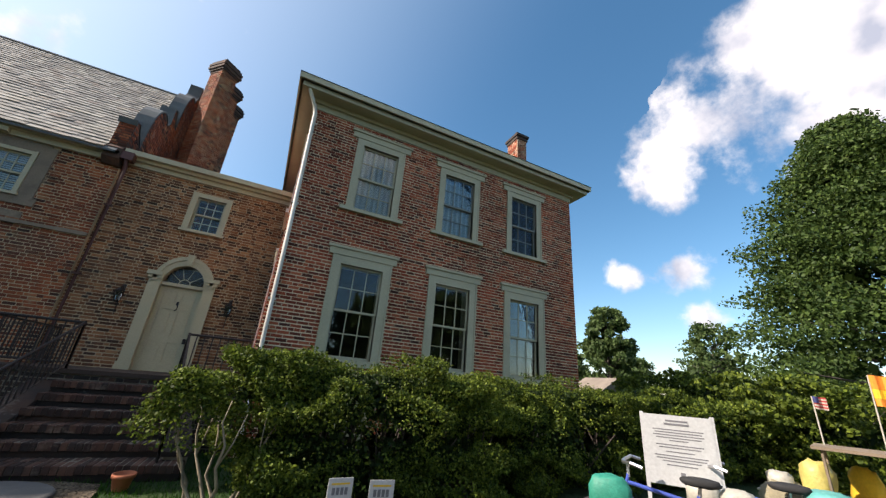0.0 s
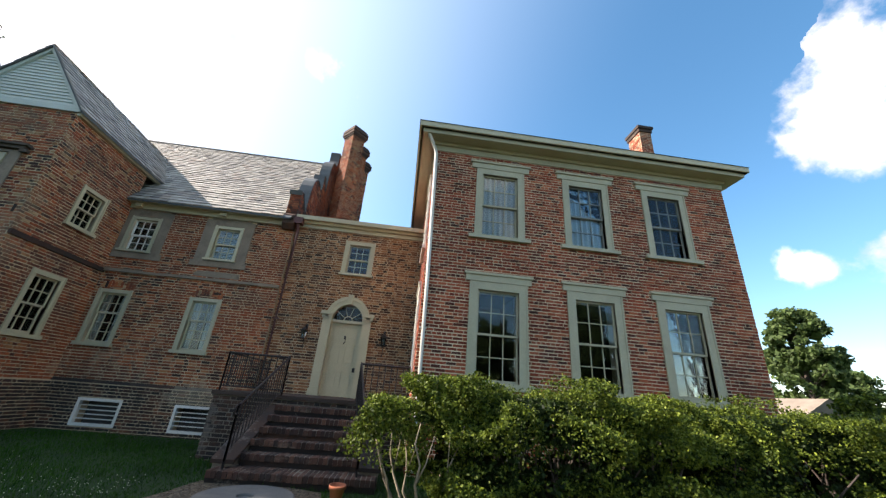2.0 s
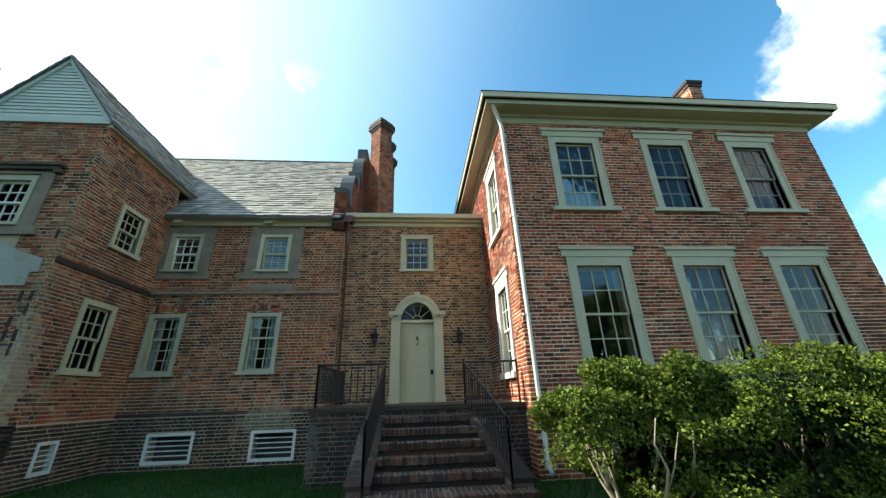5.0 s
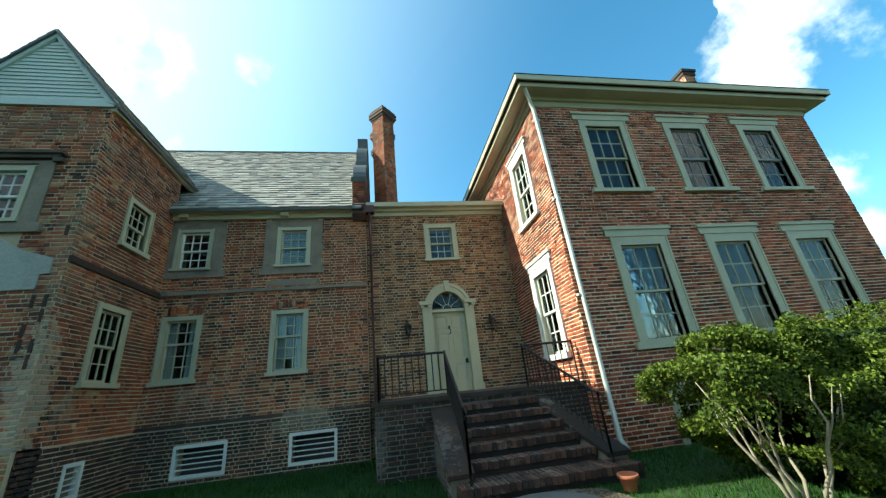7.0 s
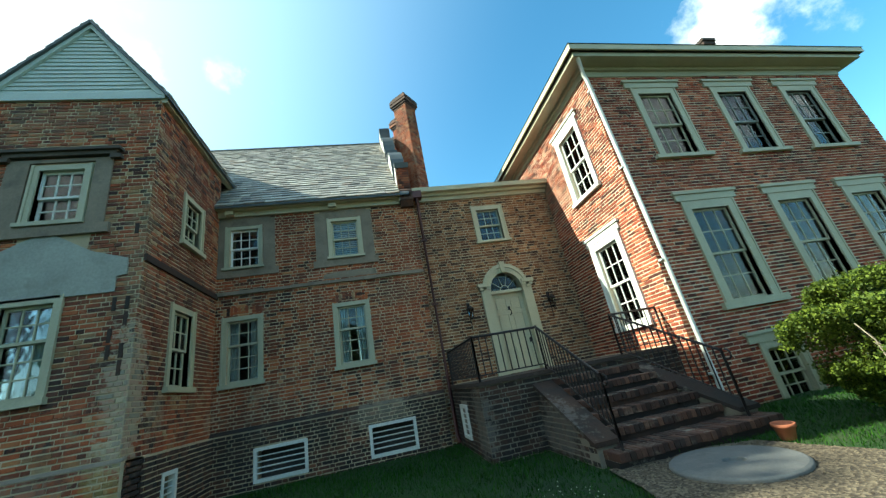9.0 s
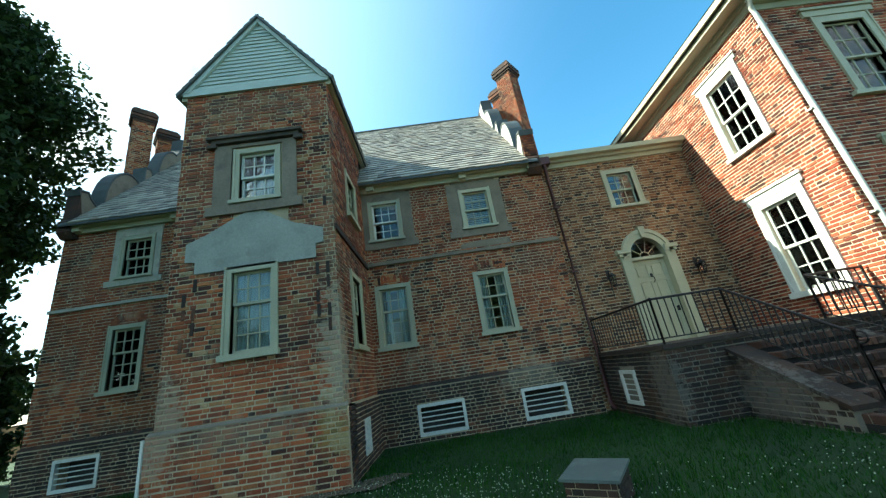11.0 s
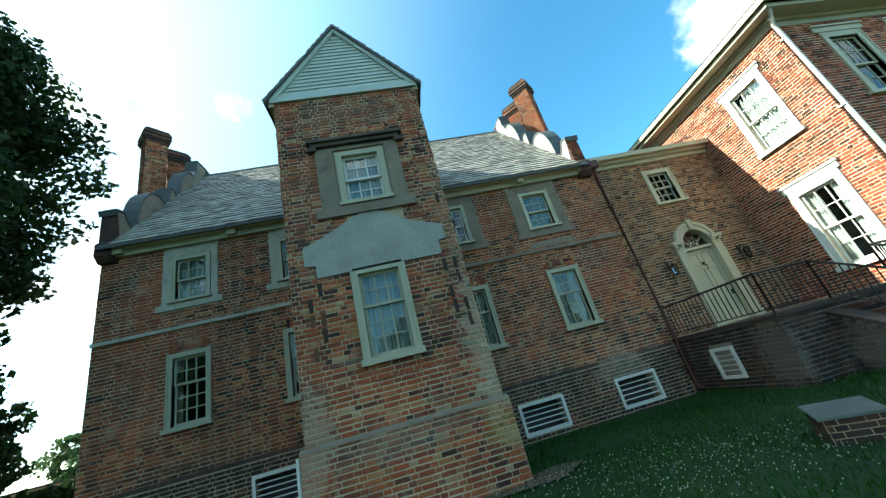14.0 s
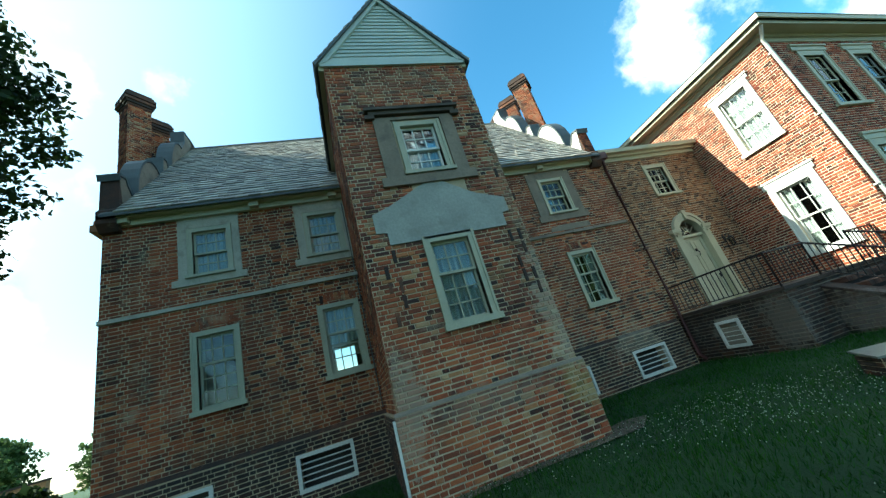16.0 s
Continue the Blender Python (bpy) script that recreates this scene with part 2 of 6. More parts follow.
BRICK_MAIN = brick_material("old_brown_brick", [(0.0, (0.035, 0.019, 0.014)), (0.22, (0.12, 0.036, 0.018)), (0.5, (0.29, 0.075, 0.027)), (0.8, (0.42, 0.115, 0.038)), (1.0, (0.50, 0.23, 0.10))], patch=(0.37, 0.09, 0.032), marks=WALL_MARKS)
BRICK_LINK = brick_material("tan_brown_brick", [(0.0, (0.05, 0.028, 0.018)), (0.3, (0.18, 0.072, 0.031)), (0.7, (0.35, 0.148, 0.06)), (1.0, (0.47, 0.26, 0.13))], lime_at=(0.62, 0.80))
BRICK_PORCH = brick_material("weathered_porch_brick", [(0.0, (0.03, 0.016, 0.013)), (0.2, (0.15, 0.043, 0.022)), (0.45, (0.34, 0.082, 0.03)), (0.75, (0.46, 0.125, 0.043)), (0.92, (0.44, 0.22, 0.09)), (1.0, (0.54, 0.39, 0.22))], lime_at=(0.56, 0.70), patch=(0.38, 0.10, 0.035), marks=PORCH_MARKS)
BRICK_DARK = brick_material("dark_brick", [(0.0, (0.022, 0.014, 0.012)), (0.5, (0.11, 0.047, 0.027)), (1.0, (0.28, 0.11, 0.055))], lime_at=(0.60, 0.74), soot_at=(0.36, 0.52), soot=(0.03, 0.023, 0.019), marks=WALL_MARKS)
BRICK_STOOP = brick_material("black_stoop_brick", [(0.0, (0.022, 0.015, 0.012)), (0.5, (0.055, 0.03, 0.02)), (1.0, (0.12, 0.055, 0.032))], soot=(0.016, 0.014, 0.013), lime=(0.34, 0.30, 0.25), lime_at=(0.60, 0.70), soot_at=(0.42, 0.58), marks=(((-1.2, -2.4, 0.55), (0.3, 0.5, 0.75), (0.30, 0.27, 0.23), 0.4), ((-0.2, -3.3, 0.35), (0.35, 0.8, 0.5), (0.30, 0.28, 0.25), 0.32)))
BRICK_STEP = brick_material("worn_step_brick", [(0.0, (0.035, 0.018, 0.013)), (0.6, (0.075, 0.032, 0.021)), (1.0, (0.15, 0.07, 0.045))], lime=(0.30, 0.22, 0.16), lime_at=(0.56, 0.70), soot_at=(0.52, 0.7), scale=1.2)
MORTAR_DARK = plain("dark_mortar", (0.21, 0.18, 0.14), 0.95, fine=90, vary=0.3, coarse=1.2, stain=(0.36, 0.31, 0.25), stain_at=(0.58, 0.72))
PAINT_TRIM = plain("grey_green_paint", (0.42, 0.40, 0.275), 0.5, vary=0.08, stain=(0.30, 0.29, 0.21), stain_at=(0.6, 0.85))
PAINT_CREAM = plain("cream_paint", (0.48, 0.44, 0.29), 0.5, vary=0.07, stain=(0.40, 0.36, 0.26), stain_at=(0.6, 0.85))
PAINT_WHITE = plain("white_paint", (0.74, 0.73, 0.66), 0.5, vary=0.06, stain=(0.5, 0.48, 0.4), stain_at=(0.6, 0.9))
PAINT_DARK = plain("dark_sash_paint", (0.20, 0.215, 0.19), 0.5, vary=0.1)
PAINT_BOARD = plain("pale_green_board", (0.50, 0.55, 0.49), 0.55, vary=0.07, stain=(0.37, 0.40, 0.35), stain_at=(0.58, 0.85))
STUCCO = plain("brown_stucco", (0.23, 0.185, 0.135), 0.9, vary=0.2, fine=30, bump=0.006, stain=(0.13, 0.105, 0.08))
STUCCO_PALE = plain("pale_stucco", (0.46, 0.42, 0.33), 0.9, vary=0.15, fine=30, bump=0.006, stain=(0.27, 0.24, 0.18))
CEMENT = plain("grey_cement_patch", (0.35, 0.355, 0.31), 0.9, vary=0.13, fine=25, bump=0.005, stain=(0.24, 0.24, 0.2))
STONE = plain("worn_step_stone", (0.05, 0.032, 0.024), 0.9, vary=0.25, fine=30, bump=0.006, stain=(0.11, 0.082, 0.06), stain_at=(0.6, 0.8))
DISC_STONE = plain("pale_round_stone", (0.14, 0.138, 0.13), 0.9, vary=0.15, fine=35, bump=0.006, stain=(0.18, 0.17, 0.15))
IRON = plain("black_wrought_iron", (0.03, 0.024, 0.024), 0.5, 0.4, vary=0.3)
PIPE_RED = plain("maroon_painted_metal", (0.085, 0.026, 0.022), 0.5, 0.1, vary=0.25)
PIPE_PALE = plain("pale_painted_metal", (0.62, 0.61, 0.55), 0.45, 0.1, vary=0.1)
ROOF_METAL = plain("red_brown_roof_metal", (0.12, 0.055, 0.045), 0.5, 0.2, vary=0.25)
LEAD = plain("dark_weathered_flashing", (0.09, 0.10, 0.10), 0.6, 0.2, vary=0.25)
# near-black for floors, partitions and backings: unlit rooms' shade put into the colour
DARK = plain("dark_room_shade", (0.055, 0.05, 0.045), 0.9)
HOOD = plain("dark_hood_stucco", (0.10, 0.08, 0.062), 0.9, vary=0.3, fine=30, bump=0.006, stain=(0.05, 0.04, 0.032))
LINEN = plain("white_curtain_linen", (0.66, 0.66, 0.62), 0.85, vary=0.08, coarse=3)
TERRACOTTA = plain("terracotta", (0.42, 0.13, 0.06), 0.8, vary=0.2, stain=(0.55, 0.35, 0.25), stain_at=(0.62, 0.8))
BARK = plain("pale_grey_bark", (0.27, 0.23, 0.165), 0.9, vary=0.35, fine=45, coarse=5, bump=0.01, stain=(0.16, 0.15, 0.09))
BARK_DARK = plain("dark_bark", (0.075, 0.06, 0.05), 0.95, vary=0.35, fine=22, coarse=3, bump=0.02)
GLASS = glass_material("old_window_glass")
BOX_LEAF = leaf_material("boxwood_leaf", (0.020, 0.042, 0.008), (0.19, 0.25, 0.033))
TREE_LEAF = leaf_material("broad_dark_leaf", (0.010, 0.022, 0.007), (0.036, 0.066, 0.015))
FAR_LEAF = leaf_material("far_leaf", (0.045, 0.075, 0.028), (0.12, 0.18, 0.06))
CONIFER_LEAF = leaf_material("conifer_spray", (0.024, 0.05, 0.014), (0.095, 0.15, 0.035))
GRASS_BLADE = leaf_material("grass_blade", (0.010, 0.046, 0.004), (0.045, 0.135, 0.010), 0.5)


def slate_material():
    m, n, l, b = node_material("grey_slate")
    p = position(n)
    c = ramp(n, l, piece_random(n, l), [(0.0, (0.15, 0.14, 0.125)), (0.5, (0.28, 0.26, 0.225)), (0.85, (0.40, 0.37, 0.315)), (1.0, (0.21, 0.165, 0.13))])
    g = noise_node(n, l, p, 25, 5)
    c = mixed(n, l, c, ramp(n, l, g, [(0.3, (0.75, 0.75, 0.75)), (0.7, (1.1, 1.1, 1.1))]), 0.7, "MULTIPLY")
    c = mixed(n, l, c, (0.32, 0.30, 0.24), ramp(n, l, noise_node(n, l, p, 0.9, 7, 0.65), [(0.5, (0, 0, 0)), (0.75, (0.6, 0.6, 0.6))]))
    l.new(c, b.inputs["Base Color"])
    b.inputs["Roughness"].default_value = 0.62
    bumped(n, l, b, g, 0.003)
    return m


SLATE = slate_material()


def ground_material():
    m, n, l, b = node_material("lawn_soil")
    p = position(n)
    c = ramp(n, l, noise_node(n, l, p, 0.5, 8, 0.65), [(0.3, (0.008, 0.030, 0.003)), (0.55, (0.016, 0.052, 0.005)), (0.75, (0.036, 0.062, 0.011))])
    g = noise_node(n, l, p, 45, 5, 0.7)
    c = mixed(n, l, c, ramp(n, l, g, [(0.3, (0.5, 0.55, 0.4)), (0.7, (1.3, 1.25, 1.1))]), 0.9, "MULTIPLY")
    l.new(c, b.inputs["Base Color"])
    b.inputs["Roughness"].default_value = 0.95
    bumped(n, l, b, g, 0.03, 0.8)
    return m


def gravel_material():
    m, n, l, b = node_material("pea_gravel")
    p = position(n)
    v = n.new("ShaderNodeTexVoronoi")
    v.inputs["Scale"].default_value = 42
    l.new(p, v.inputs["Vector"])
    c = ramp(n, l, v.outputs["Color"], [(0.2, (0.05, 0.036, 0.024)), (0.5, (0.10, 0.076, 0.05)), (0.8, (0.19, 0.15, 0.10))])
    c = mixed(n, l, c, ramp(n, l, noise_node(n, l, p, 1.1, 7), [(0.35, (0.6, 0.58, 0.52)), (0.7, (1.1, 1.08, 1.02))]), 0.9, "MULTIPLY")
    l.new(c, b.inputs["Base Color"])
    b.inputs["Roughness"].default_value = 0.95
    bumped(n, l, b, v.outputs["Distance"], 0.012, 0.9)
    return m


LAWN = ground_material()
GRAVEL = gravel_material()

# ---- building blocks ----
class Geo:
    """Verts and faces of one mesh."""

    def __init__(self):
        self.v, self.f = [], []

    def add(self, verts, faces, m=None):
        o = len(self.v)
        self.v += [tuple(m @ Vector(p)) for p in verts] if m else [tuple(p) for p in verts]
        self.f += [tuple(i + o for i in q) for q in faces]
        return self

    def box(self, x0, x1, y0, y1, z0, z1, m=None):
        v = [(x, y, z) for z in (z0, z1) for y in (y0, y1) for x in (x0, x1)]
        return self.add(v, [(0, 2, 3, 1), (4, 5, 7, 6), (0, 1, 5, 4), (2, 6, 7, 3), (0, 4, 6, 2), (1, 3, 7, 5)], m)

    def slab(self, x0, x1, y0, y1, z0, z1, c):
        """A block whose upper arrises are worn off by c."""
        v = [(x, y, z) for x0, x1, y0, y1, z in ((x0, x1, y0, y1, z0), (x0, x1, y0, y1, z1 - c), (x0 + c, x1 - c, y0 + c, y1 - c, z1)) for x, y in ((x0, y0), (x1, y0), (x1, y1), (x0, y1))]
        f = [(3, 2, 1, 0), (8, 9, 10, 11)]
        for k in range(4):
            j = (k + 1) % 4
            f += [(k, j, 4 + j, 4 + k), (4 + k, 4 + j, 8 + j, 8 + k)]
        return self.add(v, f)

    def prism(self, pts, y0, y1, m=None):
        """A profile in x and z (anticlockwise seen from the front), drawn out from y0 (front) to y1."""
        k = len(pts)
        v = [(x, y0, z) for x, z in pts] + [(x, y1, z) for x, z in pts]
        f = [tuple(range(k)), tuple(range(2 * k - 1, k - 1, -1))]
        f += [((i + 1) % k, i, i + k, (i + 1) % k + k) for i in range(k)]
        return self.add(v, f, m)

    def tube(self, pts, radii, sides=8, cap=True):
        rings = []
        for i, p in enumerate(pts):
            a = Vector(pts[max(i - 1, 0)])
            b = Vector(pts[min(i + 1, len(pts) - 1)])
            q = (b - a).to_track_quat("Z", "Y").to_matrix()
            r = radii[i] if isinstance(radii, (list, tuple)) else radii
            rings.append([tuple(Vector(p) + q @ Vector((r * math.cos(2 * math.pi * s / sides), r * math.sin(2 * math.pi * s / sides), 0))) for s in range(sides)])
        v = [p for ring in rings for p in ring]
        f = [(i * sides + s, i * sides + (s + 1) % sides, (i + 1) * sides + (s + 1) % sides, (i + 1) * sides + s) for i in range(len(pts) - 1) for s in range(sides)]
        if cap:
            f += [tuple(range(sides - 1, -1, -1)), tuple((len(pts) - 1) * sides + s for s in range(sides))]
        return self.add(v, f)

    def lathe(self, prof, sides=24, centre=(0, 0, 0)):
        """prof: radius and height, from bottom to top."""
        cx, cy, cz = centre
        v = [(cx + r * math.cos(2 * math.pi * s / sides), cy + r * math.sin(2 * math.pi * s / sides), cz + z) for r, z in prof for s in range(sides)]
        f = [(i * sides + s, i * sides + (s + 1) % sides, (i + 1) * sides + (s + 1) % sides, (i + 1) * sides + s) for i in range(len(prof) - 1) for s in range(sides)]
        f += [tuple(range(sides - 1, -1, -1)), tuple((len(prof) - 1) * sides + s for s in range(sides))]
        return self.add(v, f)

    def mesh(self, name, mat, smooth=False):
        me = bpy.data.meshes.new(name)
        me.from_pydata(self.v, [], self.f)
        if mat:
            me.materials.append(mat)
        if smooth:
            me.polygons.foreach_set("use_smooth", [True] * len(me.polygons))
        me.update()
        return me


def thing(name, label, category, at=(0, 0, 0), turn=0.0, group="", kind=""):
    ob = new(name)
    ob.empty_display_size = 0.2
    ob.matrix_basis = pose(*at, 0, 0, turn)
    return tagged(ob, label, category, group, kind)


def part(name, geo, mat, parent=None, label="", m=None, smooth=False):
    """One mesh as a part of parent, or as a thing when it has none."""
    me = geo.mesh(name, mat, smooth) if isinstance(geo, Geo) else geo
    ob = new(name, me)
    if parent:
        ob.parent = parent
    if m:
        ob.matrix_basis = m
    return tagged(ob, label)


def softened(ob, width=0.006, segments=2):
    b = ob.modifiers.new("edges", "BEVEL")
    b.width, b.segments, b.limit_method = width, segments, "ANGLE"
    return ob


def wall_geo(u0, u1, z0, z1, holes=(), thick=0.4, front=0.0):
    """A wall that faces -y, with its openings (u0, u1, z0, z1) cut right through."""
    us = sorted({u0, u1, *[min(max(h[i], u0), u1) for h in holes for i in (0, 1)]})
    zs = sorted({z0, z1, *[min(max(h[i], z0), z1) for h in holes for i in (2, 3)]})

    def solid(i, j):
        if not (0 <= i < len(us) - 1 and 0 <= j < len(zs) - 1):
            return False
        u, z = (us[i] + us[i + 1]) / 2, (zs[j] + zs[j + 1]) / 2
        return not any(h[0] < u < h[1] and h[2] < z < h[3] for h in holes)

    g = Geo()
    a, b = front, front + thick
    for i in range(len(us) - 1):
        for j in range(len(zs) - 1):
            if not solid(i, j):
                continue
            l, r, lo, hi = us[i], us[i + 1], zs[j], zs[j + 1]
            g.add([(l, a, lo), (r, a, lo), (r, a, hi), (l, a, hi)], [(0, 1, 2, 3)])
            g.add([(l, b, lo), (r, b, lo), (r, b, hi), (l, b, hi)], [(3, 2, 1, 0)])
            if not solid(i - 1, j):
                g.add([(l, a, lo), (l, a, hi), (l, b, hi), (l, b, lo)], [(0, 1, 2, 3)])
            if not solid(i + 1, j):
                g.add([(r, a, lo), (r, b, lo), (r, b, hi), (r, a, hi)], [(0, 1, 2, 3)])
            if not solid(i, j - 1):
                g.add([(l, a, lo), (l, b, lo), (r, b, lo), (r, a, lo)], [(0, 1, 2, 3)])
            if not solid(i, j + 1):
                g.add([(l, a, hi), (r, a, hi), (r, b, hi), (l, b, hi)], [(0, 1, 2, 3)])
    return g


COURSE, BED, HEAD = 0.078, 0.0165, 0.013


def brick_cells(u0, u1, z0, z1, holes, bond, seed):
    """The bricks of a wall face: left, right, bottom, top."""
    rng = random.Random(seed)
    cells = []
    row = 0
    z = z0
    while z < z1 - 0.02:
        top = min(z + COURSE, z1)
        runs = [(u0, u1)]
        for h in holes:
            if h[2] < top - 0.02 and h[3] > z + 0.02:
                runs = [s for a, b in runs for s in ((a, min(b, h[0])), (max(a, h[1]), b)) if s[1] - s[0] > 0.02]
        if bond == "flemish":
            steps, u = (0.225, 0.115), u0 - (0.0 if row % 2 else 0.17)
        elif row % 6 == 5:
            steps, u = (0.115,), u0 - 0.05 * (row % 2)
        else:
            steps, u = (0.222,), u0 - (0.0 if row % 2 else 0.111)
        k = row % len(steps)
        edges = [u]
        while u < u1:
            u += steps[k % len(steps)] * rng.uniform(0.97, 1.03)
            edges.append(u)
            k += 1
        i = 0
        for a, b in runs:
            for l, r in zip(edges, edges[1:]):
                l2, r2 = max(l, a), min(r, b)
                if r2 - l2 > 0.035:
                    bed = BED if bond == "flemish" else BED + 0.003
                    cells.append((l2 + HEAD / 2, r2 - HEAD / 2, z + bed / 2, top - bed / 2))
        z += COURSE
        row += 1
    return cells


def bricks_geo(cells, proud=0.010, seed=1, front=0.0):
    """Every brick a block of its own with soft arrises, a little uneven."""
    n = len(cells)
    rs = np.random.RandomState(seed)
    c = np.array(cells)
    d = front - proud - rs.uniform(-0.006, 0.007, n)
    j = rs.uniform(-0.0036, 0.0036, (n, 4))
    l, r, b, t = c[:, 0] + j[:, 0], c[:, 1] + j[:, 1], c[:, 2] + j[:, 2], c[:, 3] + j[:, 3]
    s = 0.005
    v = np.empty((n, 12, 3))
    for k, (x, z) in enumerate(((l, b), (r, b), (r, t), (l, t))):
        v[:, k] = np.stack([x, np.full(n, front + 0.004), z], 1)
        v[:, 4 + k] = np.stack([x, d + s, z], 1)
    for k, (x, z) in enumerate(((l + s, b + s), (r - s, b + s), (r - s, t - s), (l + s, t - s))):
        v[:, 8 + k] = np.stack([x, d, z], 1)
    q = [(8, 9, 10, 11)]
    for k in range(4):
        k2 = (k + 1) % 4
        q += [(4 + k, 4 + k2, 8 + k2, 8 + k), (k, k2, 4 + k2, 4 + k)]
    f = (np.array(q)[None] + 12 * np.arange(n)[:, None, None]).reshape(-1, 4)
    g = Geo()
    g.v, g.f = v.reshape(-1, 3).tolist(), f.tolist()
    return g


SINGLES = []          # bricks laid one by one at the end: wall, cells, material, front


def brick_wall(house, u0, u1, z0, z1, holes, mortar, brick, m, bond="flemish", thick=0.4, seed=1, front=0.0, skip=(), single=None, face=None):
    """A wall of the house with its brickwork. face: how far the brickwork runs, where it turns a corner."""
    w = part("wall", wall_geo(u0, u1, z0, z1, holes, thick, front), mortar, house, m=m)
    a, b = face or (u0, u1)
    cells = brick_cells(a, b, z0, z1, [*holes, *skip], bond, seed)
    if single:
        a, b, lo, hi = single
        near = [c for c in cells if a <= c[0] and c[1] <= b and lo <= c[2] and c[3] <= hi][:330]
        SINGLES.append((w, near, brick, front))
        cells = [c for c in cells if c not in set(near)]
    if cells:
        bw = part("brickwork", bricks_geo(cells, seed=seed, front=front), brick, w)
        tagged(bw, kind="stuff")
    return w


FRONT = pose(0, 0, 0)


def facing_left(x):
    """Wall coordinates for a wall at x that faces -x: u runs to -y."""
    return pose(x, 0, 0, 0, 0, -90)


def facing_right(x):
    return pose(x, 0, 0, 0, 0, 90)


PANES = {}


def pane_mesh(w, h):
    key = (round(w, 3), round(h, 3))
    if key not in PANES:
        PANES[key] = Geo().box(-w / 2, w / 2, -0.002, 0.002, -h / 2, h / 2).mesh("pane", GLASS)
    return PANES[key]


def curtain_geo(x0, x1, z0, z1, y, folds):
    g = Geo()
    k = max(8, folds * 6)
    for i in range(k):
        a, b = x0 + (x1 - x0) * i / k, x0 + (x1 - x0) * (i + 1) / k
        ya = y + 0.025 * math.sin(2 * math.pi * folds * i / k) + 0.01 * math.sin(5.1 * i)
        yb = y + 0.025 * math.sin(2 * math.pi * folds * (i + 1) / k) + 0.01 * math.sin(5.1 * (i + 1))
        g.add([(a, ya, z0), (b, yb, z0), (b, yb, z1), (a, ya, z1)], [(0, 1, 2, 3)])
    return g


def window(house, m, w, h, casing, paint, sash_paint, cols=3, rows=(2, 2), sill=0.09, sill_out=0.05, cap=None, curtain="", depth=0.10, sill_w=0.05, label="", inner=0.05):
    """A sash window: w, h of the opening, its bottom middle at m. casing: the board round it. cap: (half width, height, proud) of a lintel."""
    x, g = w / 2, Geo()
    c = casing
    g.box(-x - c, -x, -0.035, depth, 0, h + c)
    g.box(x, x + c, -0.035, depth, 0, h + c)
    g.box(-x, x, -0.035, depth, h, h + c)
    g.box(-x - c - 0.012, -x - c + 0.03, -0.05, 0.0, 0, h + c + 0.012)
    g.box(x + c - 0.03, x + c + 0.012, -0.05, 0.0, 0, h + c + 0.012)
    win = part("window", g, paint, house, label or "painted wooden sash window set in brickwork", m)
    part("sill", Geo().box(-x - c - sill_w, x + c + sill_w, -0.05 - sill_out, depth, -sill, 0.0), paint, win)
    if cap:
        hw, hh, out = cap
        g = Geo().box(-hw, hw, -out, 0.02, h + c + 0.002, h + c + hh * 0.72)
        g.box(-hw - 0.04, hw + 0.04, -out - 0.035, 0.02, h + c + hh * 0.72, h + c + hh)
        part("lintel", g, paint, win)
    # two sashes, the upper one outside
    share = rows[0] / (rows[0] + rows[1])
    meet = h * (1 - share)
    rail = 0.045
    for k, (lo, hi, y, nr) in enumerate(((0.0, meet + rail / 2, inner + 0.045, rows[1]), (meet - rail / 2, h, inner, rows[0]))):
        g = Geo()
        g.box(-x, -x + rail, y, y + 0.04, lo, hi).box(x - rail, x, y, y + 0.04, lo, hi)
        g.box(-x + rail, x - rail, y, y + 0.04, lo, lo + rail + (0.02 if k == 0 else 0)).box(-x + rail, x - rail, y, y + 0.04, hi - rail, hi)
        b0, b1 = lo + rail + (0.02 if k == 0 else 0), hi - rail
        pw, ph = (w - 2 * rail) / cols, (b1 - b0) / nr
        for i in range(1, cols):
            g.box(-x + rail + i * pw - 0.0105, -x + rail + i * pw + 0.0105, y + 0.004, y + 0.034, b0, b1)
        for i in range(1, nr):
            g.box(-x + rail, x - rail, y + 0.005, y + 0.033, b0 + i * ph - 0.0105, b0 + i * ph + 0.0105)
        part("sash", g, sash_paint, win)
        for i in range(cols):
            for j in range(nr):
                p = part("pane", pane_mesh(pw - 0.02, ph - 0.02), None, win, m=pose(-x + rail + (i + 0.5) * pw, y + 0.02, b0 + (j + 0.5) * ph, random.uniform(-0.5, 0.5), 0, random.uniform(-0.5, 0.5)))
                p.visible_shadow = False
    yc = inner + 0.125
    if curtain == "full":
        part("curtain", curtain_geo(-x - 0.05, x + 0.05, 0.0, h, yc, 7), LINEN, win, "white linen curtain")
    elif curtain == "sides":
        part("curtain", curtain_geo(-x, -x * 0.35, 0.0, h, yc, 3), LINEN, win, "white linen curtain")
        part("curtain", curtain_geo(x * 0.35, x, 0.0, h, yc, 3), LINEN, win, "white linen curtain")
    elif curtain == "blind":
        g = Geo()
        k = int(h / 0.055)
        for i in range(k):
            g.add([(-x, yc, h - i * 0.055), (x, yc, h - i * 0.055), (x, yc - 0.03, h - i * 0.055 - 0.05), (-x, yc - 0.03, h - i * 0.055 - 0.05)], [(3, 2, 1, 0)])
        part("blind", g, LINEN, win, "white slatted blind")
    elif curtain == "half":
        part("curtain", curtain_geo(-x, x, h * 0.45, h, yc, 6), LINEN, win, "white linen curtain")
    return win


